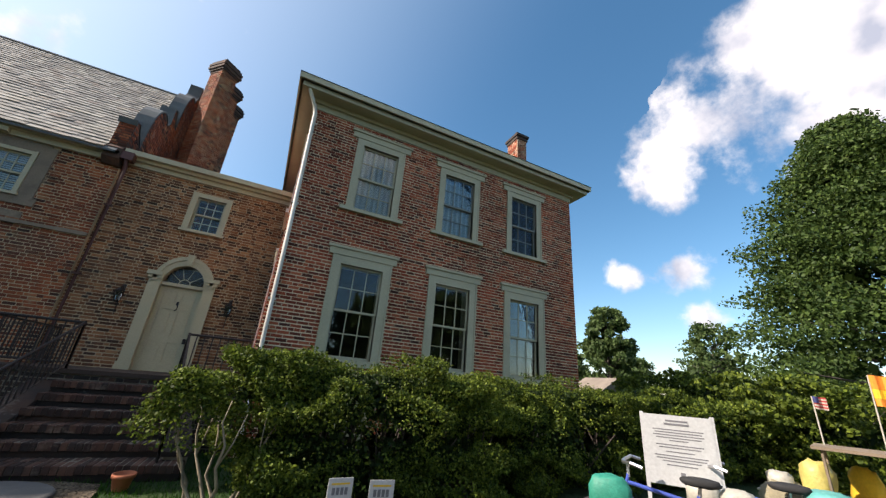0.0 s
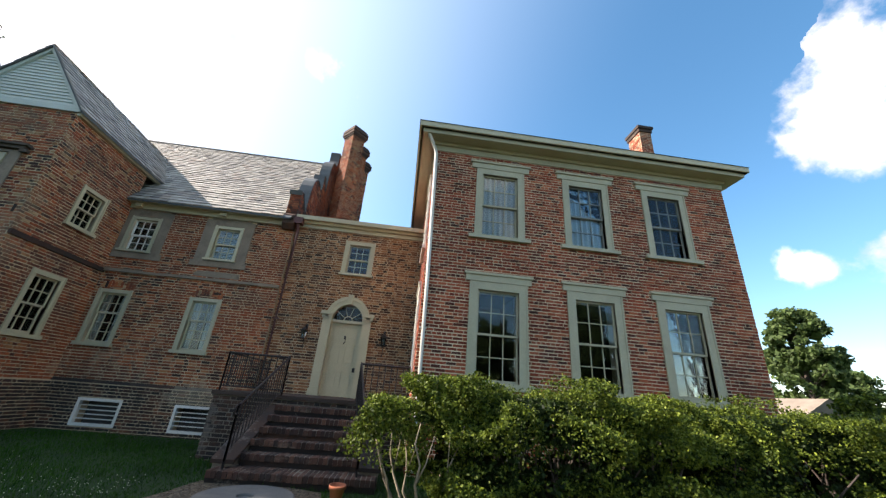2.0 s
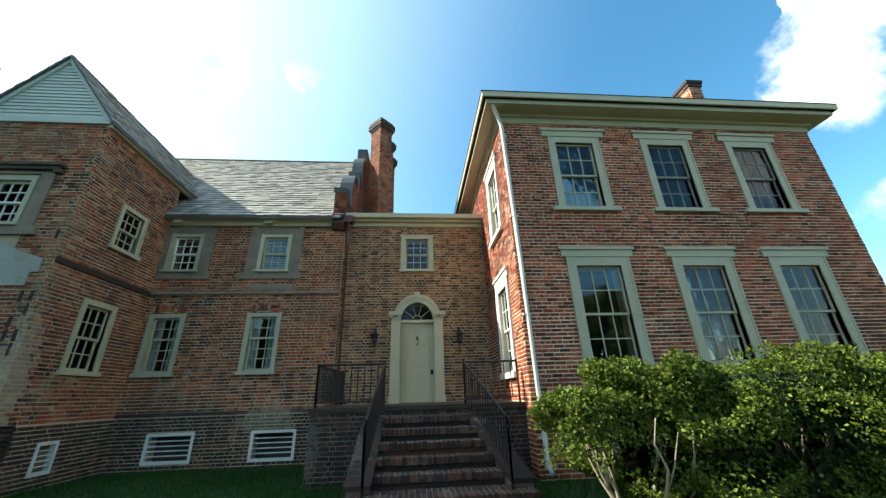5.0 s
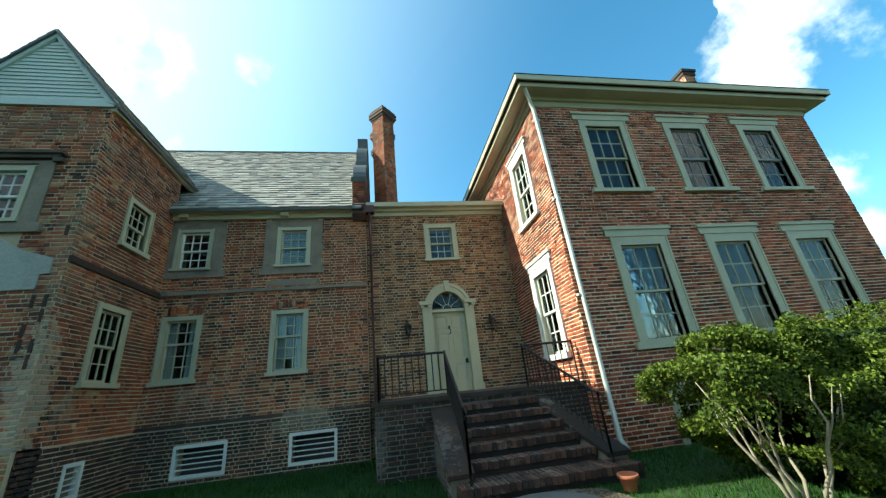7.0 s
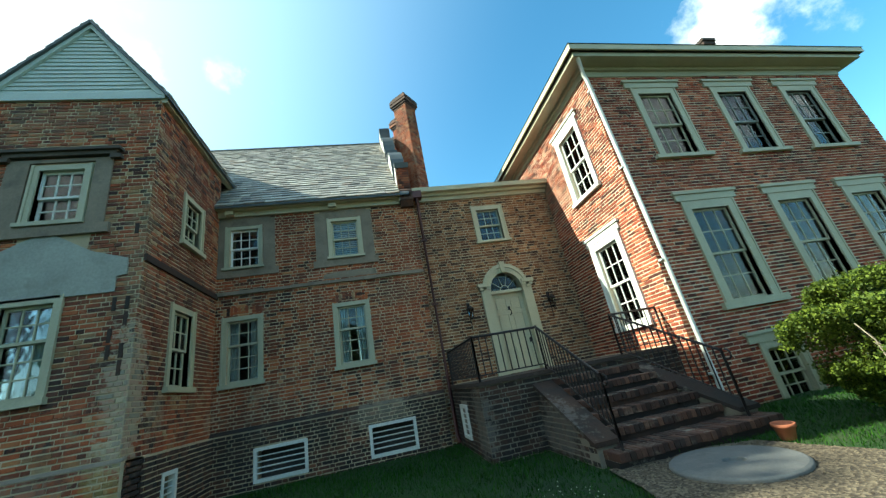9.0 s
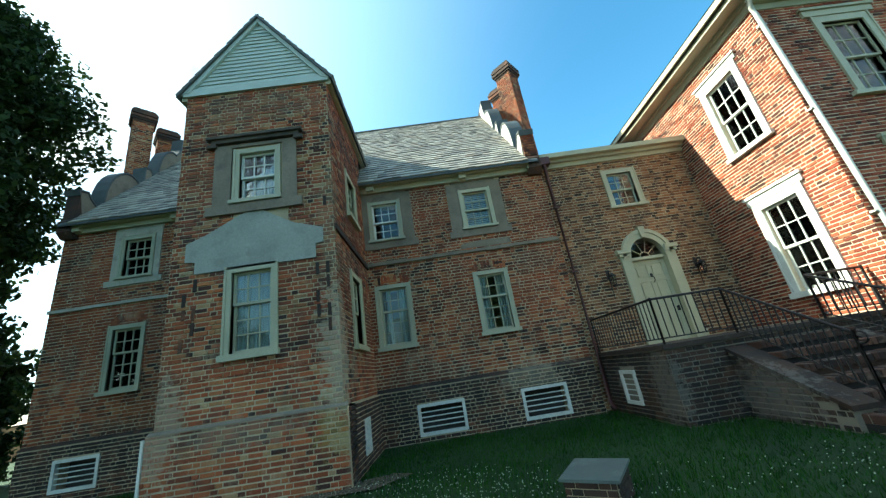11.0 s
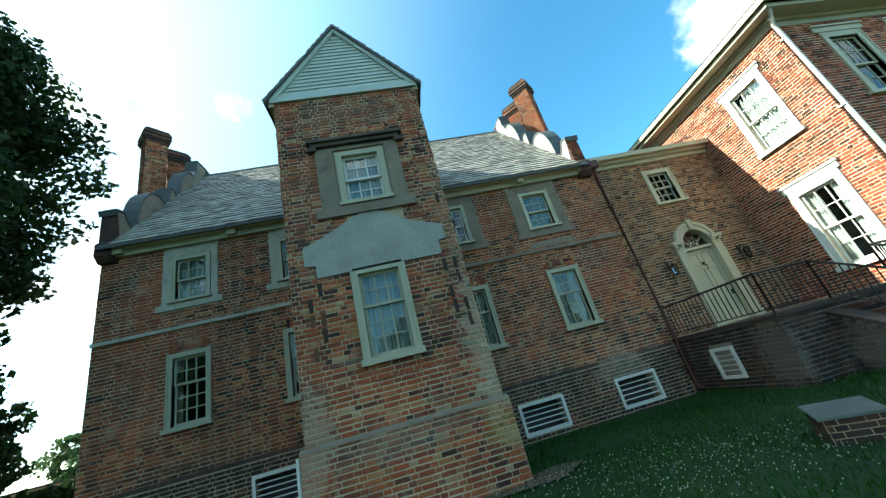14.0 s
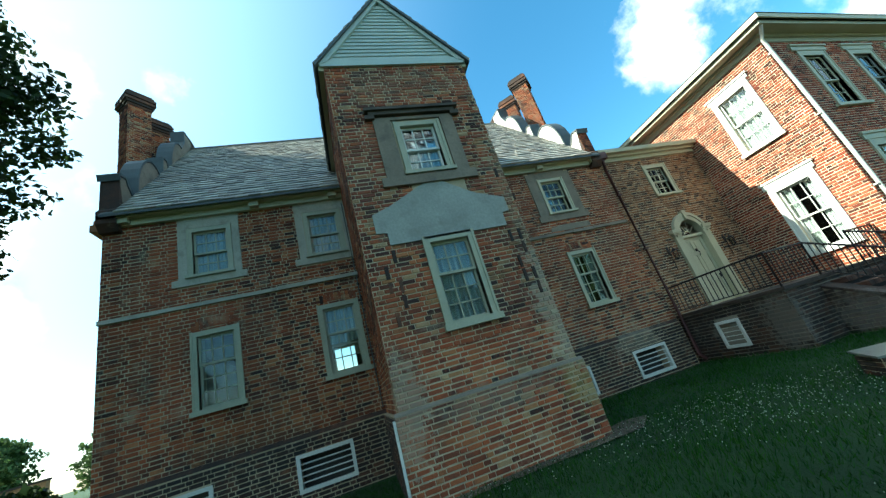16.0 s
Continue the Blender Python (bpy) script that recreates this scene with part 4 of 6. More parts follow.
# tower gable boards: each board laps the one below
TZ, TAP, HALF = 7.82, 9.70, (PX1 - PX0) / 2 + 0.02
gb = part("tower_gable", Geo().prism([(PX0, 7.72), (PX1, 7.72), (PX1, TZ), (MID - 0.03, TAP - 0.1), (PX0, TZ)], 0.02, 0.2), PAINT_BOARD, house, "pale green lapped board gable", PM)
k = 16
for i in range(k):
    z0 = TZ + 0.06 + (TAP - TZ - 0.25) * i / k
    z1 = z0 + (TAP - TZ - 0.25) / k + 0.02
    hw = HALF * (1 - (z0 - TZ) / (TAP - TZ)) - 0.05
    ht = HALF * (1 - (z1 - TZ) / (TAP - TZ)) - 0.05
    if ht > 0.02:
        part("board", Geo().add([(-hw, -0.03, z0), (hw, -0.03, z0), (ht, -0.006, z1), (-ht, -0.006, z1), (-hw, 0.02, z0), (hw, 0.02, z0), (ht, 0.02, z1), (-ht, 0.02, z1)],
                                [(0, 1, 2, 3), (4, 5, 1, 0), (3, 2, 6, 7), (0, 3, 7, 4), (1, 5, 6, 2)]), PAINT_BOARD, gb, m=pose(MID - 0.03, 0, 0))
g = Geo().box(PX0 - 0.06, PX1 + 0.06, -0.06, 0.0, 7.70, 7.86)
for s in (-1, 1):
    c = MID - 0.03
    g.add([(c + s * (HALF + 0.10), -0.07, TZ - 0.08), (c + s * (HALF - 0.10), -0.07, TZ - 0.02), (c, -0.07, TAP - 0.10), (c, -0.07, TAP + 0.06),
           (c + s * (HALF + 0.10), 0.02, TZ - 0.08), (c + s * (HALF - 0.10), 0.02, TZ - 0.02), (c, 0.02, TAP - 0.10), (c, 0.02, TAP + 0.06)],
          [(0, 1, 2, 3) if s < 0 else (3, 2, 1, 0), (0, 4, 5, 1), (1, 5, 6, 2), (3, 2, 6, 7), (0, 3, 7, 4)])
part("bargeboard", g, PAINT_BOARD, gb, "pale green bargeboard")
# tower roof, running back into the main slope
back_y = EAVE_Y + (TAP - EAVE_Z) / SLOPE
eave_back = EAVE_Y + (TZ - EAVE_Z) / SLOPE
c = MID - 0.03
tr = part("tower_roof", Geo().add(
    [(c - HALF - 0.14, PY - 0.12, TZ - 0.10), (c, PY - 0.12, TAP + 0.08), (c + HALF + 0.14, PY - 0.12, TZ - 0.10), (c - HALF - 0.14, eave_back + 0.3, TZ - 0.10), (c, back_y + 0.4, TAP + 0.08), (c + HALF + 0.14, eave_back + 0.3, TZ - 0.10),
     (c - HALF - 0.14, PY - 0.12, TZ - 0.16), (c, PY - 0.12, TAP + 0.02), (c + HALF + 0.14, PY - 0.12, TZ - 0.16), (c - HALF - 0.14, eave_back + 0.3, TZ - 0.16), (c + HALF + 0.14, eave_back + 0.3, TZ - 0.16), (c, back_y + 0.4, TAP + 0.02)],
    [(0, 1, 4, 3), (1, 2, 5, 4), (0, 6, 7, 1), (1, 7, 8, 2), (6, 9, 11, 7), (7, 11, 10, 8), (0, 3, 9, 6), (2, 8, 10, 5)]), LEAD, house, "grey slate tower roof")
tl = math.hypot(HALF + 0.14, TAP + 0.18 - TZ)
tp = math.degrees(math.atan2(TAP + 0.18 - TZ, HALF + 0.14))
for s in (1, -1):
    run_y = lambda v: eave_back + 0.2 + (back_y - eave_back) * v / tl
    if s > 0:
        m = pose(c + HALF + 0.14, 0, TZ - 0.10, 0, 0, 90) @ pose(0, 0, 0, tp, 0, 0)
        gg = slates(PY - 0.12, back_y + 0.3, tl, None, skip=lambda u, v: u > run_y(v), seed=21)
    else:
        m = pose(c - HALF - 0.14, 0, TZ - 0.10, 0, 0, -90) @ pose(0, 0, 0, tp, 0, 0)
        gg = slates(-back_y - 0.3, -PY + 0.12, tl, None, skip=lambda u, v: -u > run_y(v), seed=22)
    tagged(part("slating", gg, SLATE, tr, m=m), kind="stuff")
for xx in (PX1, PX0):
    s = 1 if xx == PX1 else -1
    part("fascia", Geo().box(min(xx, xx + s * 0.10), max(xx, xx + s * 0.10), PY - 0.02, 0.6, 7.62, 7.76), PAINT_CREAM, house)

# ---- the connecting wing with the door ----
link = thing("connecting_wing", "low tan brick wing with an arched cream doorway", "house", (0, 0, BASE))
HY = 0.115
HM = pose(0, HY, 0)
LX0, LX1 = MX1, 2.87
DX = 0.80
arch_holes = [(DX - 0.50, DX + 0.50, 1.40, 3.60)]
for i in range(6):
    a0 = 3.60 + 0.45 * i / 6
    hw = 0.50 * math.sqrt(max(0, 1 - ((a0 - 3.60) / 0.47) ** 2))
    arch_holes.append((DX - hw, DX + hw, a0, 3.60 + 0.45 * (i + 1) / 6))
lh = [(0.45, 1.15, 5.08, 6.08), *arch_holes]
brick_wall(link, LX0, LX1, -0.3, 6.60, lh, MORTAR_OLD, BRICK_LINK, HM, seed=23, single=(LX0, LX1, 1.4, 3.1))
part("wall", Geo().box(LX0, LX1, 5.6, 6.0, -0.3, 6.6), MORTAR_OLD, link)
part("floor", Geo().box(LX0 + 0.01, LX1, 0.67, 5.6, 1.0, 1.2).box(LX0 + 0.01, LX1, 0.67, 5.6, 4.1, 4.3), DARK, link)
g = Geo()
g.box(LX0 + 0.02, LX1, -0.06, 0.0, 6.50, 6.62).box(LX0 + 0.02, LX1, -0.16, 0.0, 6.62, 6.70).box(LX0 + 0.02, LX1, -0.30, 0.0, 6.70, 6.84)
part("cornice", g, PAINT_CREAM, link, "cream timber cornice", HM)
g = Geo().add([(LX0, -0.05, 6.85), (LX1, -0.05, 6.85), (LX1, 6.0, 7.55), (LX0, 6.0, 7.55), (LX0, -0.05, 6.80), (LX1, -0.05, 6.80), (LX1, 6.0, 6.6), (LX0, 6.0, 6.6)],
              [(0, 1, 2, 3), (4, 5, 1, 0), (2, 1, 5, 6), (3, 7, 4, 0), (4, 7, 6, 5)])
part("roof", g, ROOF_METAL, link, "low red-brown metal roof")
window(link, HM @ pose(0.80, 0, 5.08), 0.70, 1.00, 0.13, PAINT_CREAM, PAINT_TRIM, 3, (2, 2), sill=0.07, label="small cream sash window over the doorway")

# doorway: pilasters, arch with keystone, fanlight and panelled door
DM = pose(DX, HY, 0) @ Matrix.Diagonal((0.91, 1, 1, 1)) @ pose(-DX, 0, 0)
dw = part("doorway", Geo().box(DX - 0.80, DX - 0.52, -0.09, 0.12, 1.56, 3.62).box(DX + 0.52, DX + 0.80, -0.09, 0.12, 1.56, 3.62)
          .box(DX - 0.83, DX - 0.50, -0.12, 0.12, 1.40, 1.58).box(DX + 0.50, DX + 0.83, -0.12, 0.12, 1.40, 1.58)
          .box(DX - 0.84, DX - 0.50, -0.13, 0.12, 3.62, 3.70).box(DX + 0.50, DX + 0.84, -0.13, 0.12, 3.62, 3.70)
          .box(DX - 0.88, DX - 0.50, -0.16, 0.12, 3.70, 3.80).box(DX + 0.50, DX + 0.88, -0.16, 0.12, 3.70, 3.80), PAINT_CREAM, link, "cream painted arched doorway with pilasters", DM)
g = Geo()
k = 20
ring = [(math.cos(math.pi * i / k), math.sin(math.pi * i / k)) for i in range(k + 1)]
for r0, r1, y in ((0.50, 0.66, -0.10), (0.64, 0.74, -0.13)):
    for (ca, sa), (cb, sb) in zip(ring, ring[1:]):
        p = [(DX + r * cc, 3.56 + r * ss) for cc, ss in ((ca, sa), (cb, sb)) for r in (r0, r1)]
        v = [(p[0][0], y, p[0][1]), (p[1][0], y, p[1][1]), (p[3][0], y, p[3][1]), (p[2][0], y, p[2][1])]
        v += [(a, 0.12, b) for a, _, b in v]
        g.add(v, [(0, 1, 2, 3), (1, 5, 6, 2), (0, 3, 7, 4)])
part("arch", g, PAINT_CREAM, dw, "cream moulded arch")
part("keystone", Geo().prism([(DX - 0.06, 4.05), (DX + 0.06, 4.05), (DX + 0.09, 4.36), (DX - 0.09, 4.36)], -0.17, 0.1), PAINT_CREAM, dw)
g = Geo().box(DX - 0.52, DX + 0.52, 0.00, 0.14, 3.50, 3.58)
for a in (36, 72, 108, 144):
    ca, sa = math.cos(radians(a)), math.sin(radians(a))
    g.tube([(DX + 0.12 * ca, 0.08, 3.58 + 0.12 * sa), (DX + 0.48 * ca, 0.08, 3.58 + 0.46 * sa)], 0.011, 6)
g.tube([(DX + 0.14 * cc, 0.08, 3.58 + 0.14 * ss) for cc, ss in ring], 0.012, 6)
part("fanlight", g, PAINT_CREAM, dw)
fp = part("pane", Geo().add([(DX + 0.5 * cc, 0.09, 3.58 + 0.47 * ss) for cc, ss in ring], [tuple(range(k + 1))]), GLASS, dw)
fp.visible_shadow = False
leaf = Geo().box(DX - 0.52, DX + 0.52, 0.12, 0.155, 1.41, 3.50)
xs = (DX - 0.52, DX - 0.40, DX - 0.06, DX + 0.06, DX + 0.40, DX + 0.52)
for a, b in ((0, 1), (2, 3), (4, 5)):
    leaf.box(xs[a], xs[b], 0.10, 0.12, 1.41, 3.50)
for z0, z1 in ((1.41, 1.62), (2.10, 2.28), (2.92, 3.02), (3.38, 3.50)):
    leaf.box(xs[1], xs[2], 0.10, 0.12, z0, z1)
    leaf.box(xs[3], xs[4], 0.10, 0.12, z0, z1)
for z0, z1 in ((1.68, 2.04), (2.34, 2.86), (3.07, 3.33)):
    for a, b in ((1, 2), (3, 4)):
        leaf.box(xs[a] + 0.04, xs[b] - 0.04, 0.105, 0.12, z0, z1)
door = part("door", leaf, PAINT_CREAM, link, "closed cream panelled front door", DM)
g = Geo().tube([(DX, 0.06, 3.06), (DX + 0.03, 0.04, 3.0), (DX + 0.03, 0.04, 2.93), (DX - 0.02, 0.05, 2.88)], 0.014, 6).box(DX - 0.025, DX + 0.025, 0.06, 0.11, 3.03, 3.12)
part("knocker", g, IRON, door, "black iron knocker")
part("door_knob", Geo().lathe([(0.0, 0), (0.03, 0.01), (0.034, 0.03), (0.02, 0.05), (0.0, 0.055)], 12), IRON, door, m=pose(DX + 0.44, 0.10, 2.2, 90, 0, 0))
part("lock", Geo().box(DX + 0.40, DX + 0.48, 0.085, 0.11, 2.10, 2.22), IRON, door)
part("passage", Geo().box(DX - 0.7, DX + 0.7, 2.2, 2.3, 1.2, 4.2), DARK, link)

# ---- the red brick wing ----
wing = thing("brick_wing", "two-storey red brick wing with grey-green window trim", "house", (0, 0, BASE))
WX0, WX1, WY, WB = 2.87, 11.38, -3.075, 6.0
WM = pose(0, WY, 0)
wcols = (4.685, 7.10, 9.42)
wh = []
for u in wcols:
    wh += [(u - 0.50, u + 0.50, 1.99, 4.06), (u - 0.48, u + 0.48, 5.48, 7.33)]
    wh += [(u - 0.27, u + 0.47, 0.06, 1.02)]
brick_wall(wing, WX0, WX1, -0.3, 8.0, wh, MORTAR_NEW, BRICK_WING, WM, bond="common", seed=25, single=(WX0, 6.5, 1.4, 4.5))
sh = [(1.32, 2.18, 5.36, 7.20), (1.32, 2.18, 1.99, 3.91)]
WL = facing_left(WX0)
brick_wall(wing, -WB, 2.675, -0.3, 8.0, sh, MORTAR_NEW, BRICK_WING, WL, bond="common", seed=26, face=(-WB, 3.085))
part("wall", Geo().box(WX1 - 0.4, WX1, WY + 0.4, WB, -0.3, 8.0), MORTAR_NEW, wing)
part("wall", Geo().box(WX0 + 0.4, WX1 - 0.4, WB - 0.4, WB, -0.3, 8.0), MORTAR_NEW, wing)
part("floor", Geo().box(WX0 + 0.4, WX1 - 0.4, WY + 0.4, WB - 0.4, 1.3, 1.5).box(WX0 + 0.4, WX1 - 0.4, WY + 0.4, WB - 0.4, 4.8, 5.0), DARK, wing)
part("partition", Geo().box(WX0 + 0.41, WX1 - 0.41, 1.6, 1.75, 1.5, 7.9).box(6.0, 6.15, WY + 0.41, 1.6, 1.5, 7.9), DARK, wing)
wc = {4.685: ("", "full"), 7.10: ("", "full"), 9.42: ("", "full")}
for u in wcols:
    window(wing, WM @ pose(u, 0, 1.99), 1.00, 2.07, 0.20, PAINT_TRIM, PAINT_TRIM, 3, (2, 2), sill=0.14, sill_out=0.04, sill_w=0.12, cap=(0.81, 0.22, 0.055), curtain=wc[u][0], label="tall six-over-six sash window with grey-green trim")
    window(wing, WM @ pose(u, 0, 5.48), 0.96, 1.85, 0.17, PAINT_TRIM, PAINT_TRIM if u < 5 else PAINT_DARK, 3, (2, 2), sill=0.09, sill_w=0.15, cap=(0.80, 0.22, 0.055), curtain=wc[u][1], label="six-over-six sash window with grey-green trim")
    window(wing, WM @ pose(u + 0.10, 0, 0.06), 0.74, 0.96, 0.13, PAINT_TRIM, PAINT_TRIM, 3, (2, 2), sill=0.07, sill_w=0.03, cap=(0.72, 0.22, 0.05), label="low cellar window with grey-green trim")
# side trim is white, not the front's grey-green: sunlight put into the paint
window(wing, WL @ pose(1.75, 0, 5.36), 0.86, 1.84, 0.15, PAINT_WHITE, PAINT_WHITE, 3, (2, 2), sill=0.10, cap=(0.66, 0.18, 0.05), curtain="full", label="sash window in a brick side wall, sunlight painted into its white trim")
window(wing, WL @ pose(1.75, 0, 1.99), 0.86, 1.92, 0.17, PAINT_WHITE, PAINT_WHITE, 3, (2, 2), sill=0.12, cap=(0.68, 0.22, 0.05), curtain="sides", label="sash window in a brick side wall, sunlight painted into its white trim")
# frieze, deep soffit, gutter
OV = 0.42
g = Geo()
g.box(WX0 - 0.03, WX1 + 0.03, WY - 0.03, WB + 0.03, 7.90, 8.13)
g.box(WX0 - 0.10, WX1 + 0.10, WY - 0.10, WB + 0.10, 8.06, 8.15)
part("frieze", g, PAINT_TRIM, wing, "grey-green boarded frieze")
part("soffit", Geo().box(WX0 - OV, WX1 + OV, WY - OV, WB + OV, 8.15, 8.27), PAINT_TRIM, wing)
g = Geo().box(WX0 - OV - 0.06, WX1 + OV + 0.06, WY - OV - 0.06, WB + OV + 0.06, 8.27, 8.27).box(WX0 - OV - 0.10, WX1 + OV + 0.10, WY - OV - 0.10, WB + OV + 0.10, 8.27, 8.42)
part("gutter", g, PAINT_CREAM, wing, "cream moulded gutter")
e = OV + 0.12
g = Geo().add([(WX0 - e, WY - e, 8.43), (WX1 + e, WY - e, 8.43), (WX1 + e, WB + e, 8.43), (WX0 - e, WB + e, 8.43), (6.3, 1.3, 9.5), (7.85, 1.3, 9.5)],
              [(0, 1, 5, 4), (1, 2, 5), (2, 3, 4, 5), (3, 0, 4), (3, 2, 1, 0)])
part("roof", g, LEAD, wing, "low dark hipped roof")
ch = part("chimney", Geo().box(10.86, 11.34, -0.85, -0.15, 8.3, 12.05), MORTAR_NEW, wing, "red brick chimney")
g = Geo()
b = bricks_geo(brick_cells(-0.24, 0.24, 8.6, 11.95, [], "common", 51), seed=6)
g.add(b.v, b.f, pose(11.10, -0.85, 0))
b = bricks_geo(brick_cells(-0.35, 0.35, 8.6, 11.95, [], "common", 52), seed=7)
g.add(b.v, b.f, pose(10.86, -0.50, 0, 0, 0, -90))
tagged(part("brickwork", g, BRICK_WING, ch), kind="stuff")
part("chimney_cap", Geo().box(10.82, 11.38, -0.89, -0.11, 11.9, 12.05).box(10.78, 11.42, -0.93, -0.07, 12.05, 12.17), BRICK_DARK, ch)
# pale downpipe on the corner
g = Geo().tube([(2.62, WY - 0.36, 8.27), (2.62, WY - 0.34, 8.15), (2.82, WY - 0.10, 7.90), (2.87, WY - 0.085, 7.72), (2.95, WY - 0.085, 4.2), (3.01, WY - 0.085, 0.40), (3.03, WY - 0.2, 0.27)], 0.048, 10)
dp = part("downpipe", g, PIPE_PALE, wing, "pale painted downpipe on the corner", smooth=True)
for z in (0.8, 3.0, 5.2, 7.4):
    g = Geo().box(2.93 - 0.07 + (4.2 - z) * 0.014, 2.93 + 0.09 + (4.2 - z) * 0.014, WY - 0.10, WY, z, z + 0.035)
    part("bracket", g, PIPE_PALE, dp)
# maroon downpipe between the old house and the low wing
g = Geo().tube([(-1.30, -0.16, 6.55), (-1.27, -0.10, 6.38), (-1.27, -0.06, 6.2), (-1.25, -0.06, 0.35), (-1.25, -0.2, 0.2)], 0.05, 10)
rp = part("downpipe", g, PIPE_RED, house, "maroon cast-iron downpipe", smooth=True)
for z in (1.6, 3.4, 5.2):
    g = Geo().box(-1.34, -1.18, -0.12, -0.01, z, z + 0.04)
    part("bracket", g, PIPE_RED, rp)
g = Geo().box(-1.42, -1.14, -0.24, -0.02, 6.5, 6.72)
part("hopper", g, PIPE_RED, rp)

part("cable", Geo().tube([(PX0 - 0.05, -0.04, 6.3), (PX0 - 0.05, -0.04, 1.4)], 0.012, 6), LEAD, house)
part("corner_strip", Geo().box(PX0 - 0.11, PX0 - 0.075, PY - 0.10, PY - 0.06, 0.0, 1.25), PAINT_WHITE, house)
# ---- stoop in front of the door ----
stoop = thing("stoop", "dark weathered brick stoop with worn stone steps", "stairs")
SZ, SF = 1.235, -2.68
g = Geo().box(-1.20, 2.86, SF + 0.02, HY - 0.005, -0.3, SZ - 0.07)
core = part("landing", g, MORTAR_DARK, stoop)
part("paving", Geo().box(-1.24, 2.865, SF - 0.03, HY - 0.005, SZ - 0.07, SZ), STONE, stoop, "worn brick landing edge")
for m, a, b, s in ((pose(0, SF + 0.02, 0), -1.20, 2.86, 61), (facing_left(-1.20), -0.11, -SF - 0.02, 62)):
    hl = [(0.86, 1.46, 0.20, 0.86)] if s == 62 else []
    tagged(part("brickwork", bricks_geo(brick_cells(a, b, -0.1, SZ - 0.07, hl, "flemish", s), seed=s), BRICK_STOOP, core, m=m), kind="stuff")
vent(stoop, facing_left(-1.215) @ pose(1.16, 0, 0.20), 0.60, 0.64)
N = 7
for i in range(1, N):
    z = SZ - SZ * i / N
    y1 = SF - 0.28 * (i - 1)
    y0 = y1 - (0.28 if i < N - 1 else 0.50)
    t = i / (N - 1)
    xl, xr = 0.16 - 0.06 * t - (0.25 if i == N - 1 else 0), 1.66 + 0.42 * t + (0.30 if i == N - 1 else 0)
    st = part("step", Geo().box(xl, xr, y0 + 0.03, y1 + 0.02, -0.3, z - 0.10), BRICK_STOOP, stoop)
    part("bed", Geo().box(xl + 0.01, xr - 0.01, y0 + 0.012, y1 + 0.02, z - 0.10, z - 0.008), MORTAR_DARK, st)
    # bricks set on edge make the tread
    rows = [(y0 - 0.01, y1 + 0.02)] if i < N - 1 else [(y0 - 0.01, y0 + 0.25), (y0 + 0.26, y1 + 0.02)]
    for ya, yb in rows:
        k = round((xr - xl) / 0.078)
        w = (xr - xl) / k
        me = Geo().slab(-w / 2 + 0.004, w / 2 - 0.004, ya - yb, 0, -0.10, 0, 0.009).mesh("brick", BRICK_STEP)
        for j in range(k):
            part("brick", me, None, st, m=pose(xl + (j + 0.5) * w, yb + random.uniform(-0.008, 0.004), z + random.uniform(-0.006, 0.004), random.uniform(-0.9, 0.9), random.uniform(-1.2, 1.2), random.uniform(-0.8, 0.8)))
# cheek walls
for side, x0, x1, x2, x3 in (("l", -0.20, 0.15, -0.22, 0.08), ("r", 1.68, 2.0, 2.10, 2.40)):
    v = [(x0, SF, -0.3), (x1, SF, -0.3), (x1, SF, 0.98), (x0, SF, 0.98), (x2, -4.25, -0.3), (x3, -4.25, -0.3), (x3, -4.25, 0.22), (x2, -4.25, 0.22)]
    cw = part("cheek_wall", Geo().add(v, [(0, 3, 2, 1), (4, 5, 6, 7), (0, 4, 7, 3), (1, 2, 6, 5), (3, 7, 6, 2)]), MORTAR_DARK, stoop)
    if side == "l":
        cells = [c for c in brick_cells(-SF, 4.25, -0.1, 0.95, [], "flemish", 63) if c[3] < 0.98 - (c[1] + SF) * 0.44]
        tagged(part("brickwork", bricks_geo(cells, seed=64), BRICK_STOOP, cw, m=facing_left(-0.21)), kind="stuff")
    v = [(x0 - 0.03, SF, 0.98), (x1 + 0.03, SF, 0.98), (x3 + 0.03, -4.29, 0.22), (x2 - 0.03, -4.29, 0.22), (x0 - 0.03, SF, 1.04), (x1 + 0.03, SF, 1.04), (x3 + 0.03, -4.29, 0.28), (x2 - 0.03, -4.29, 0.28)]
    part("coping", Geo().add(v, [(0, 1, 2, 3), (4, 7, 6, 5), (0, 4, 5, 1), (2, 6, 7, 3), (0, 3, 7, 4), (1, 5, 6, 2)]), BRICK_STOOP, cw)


def bar(a, b, r=0.011, sides=6):
    return Geo().tube([a, b], r, sides)


def railing(label, runs):
    """runs: pairs of foot points; rails 0.77 m above them, balusters between."""
    rl = thing("railing", label, "railing", group="iron railings of the stoop")
    for a, b in runs:
        a, b = Vector(a), Vector(b)
        up = Vector((0, 0, 0.77))
        q = Geo().tube([a + up, b + up], 0.022, 8)
        part("top_rail", q, IRON, rl)
        low = Vector((0, 0, 0.10))
        part("bottom_rail", bar(a + low, b + low, 0.013), IRON, rl)
        n = max(2, int((b - a).length / 0.125))
        for i in range(n + 1):
            p = a.lerp(b, i / n)
            end = i in (0, n)
            part("post" if end else "baluster", bar(p + (Vector((0, 0, -0.02)) if end else low), p + up + (Vector((0, 0, 0.03)) if end else Vector()), 0.021 if end else 0.0115), IRON, rl)
    return rl


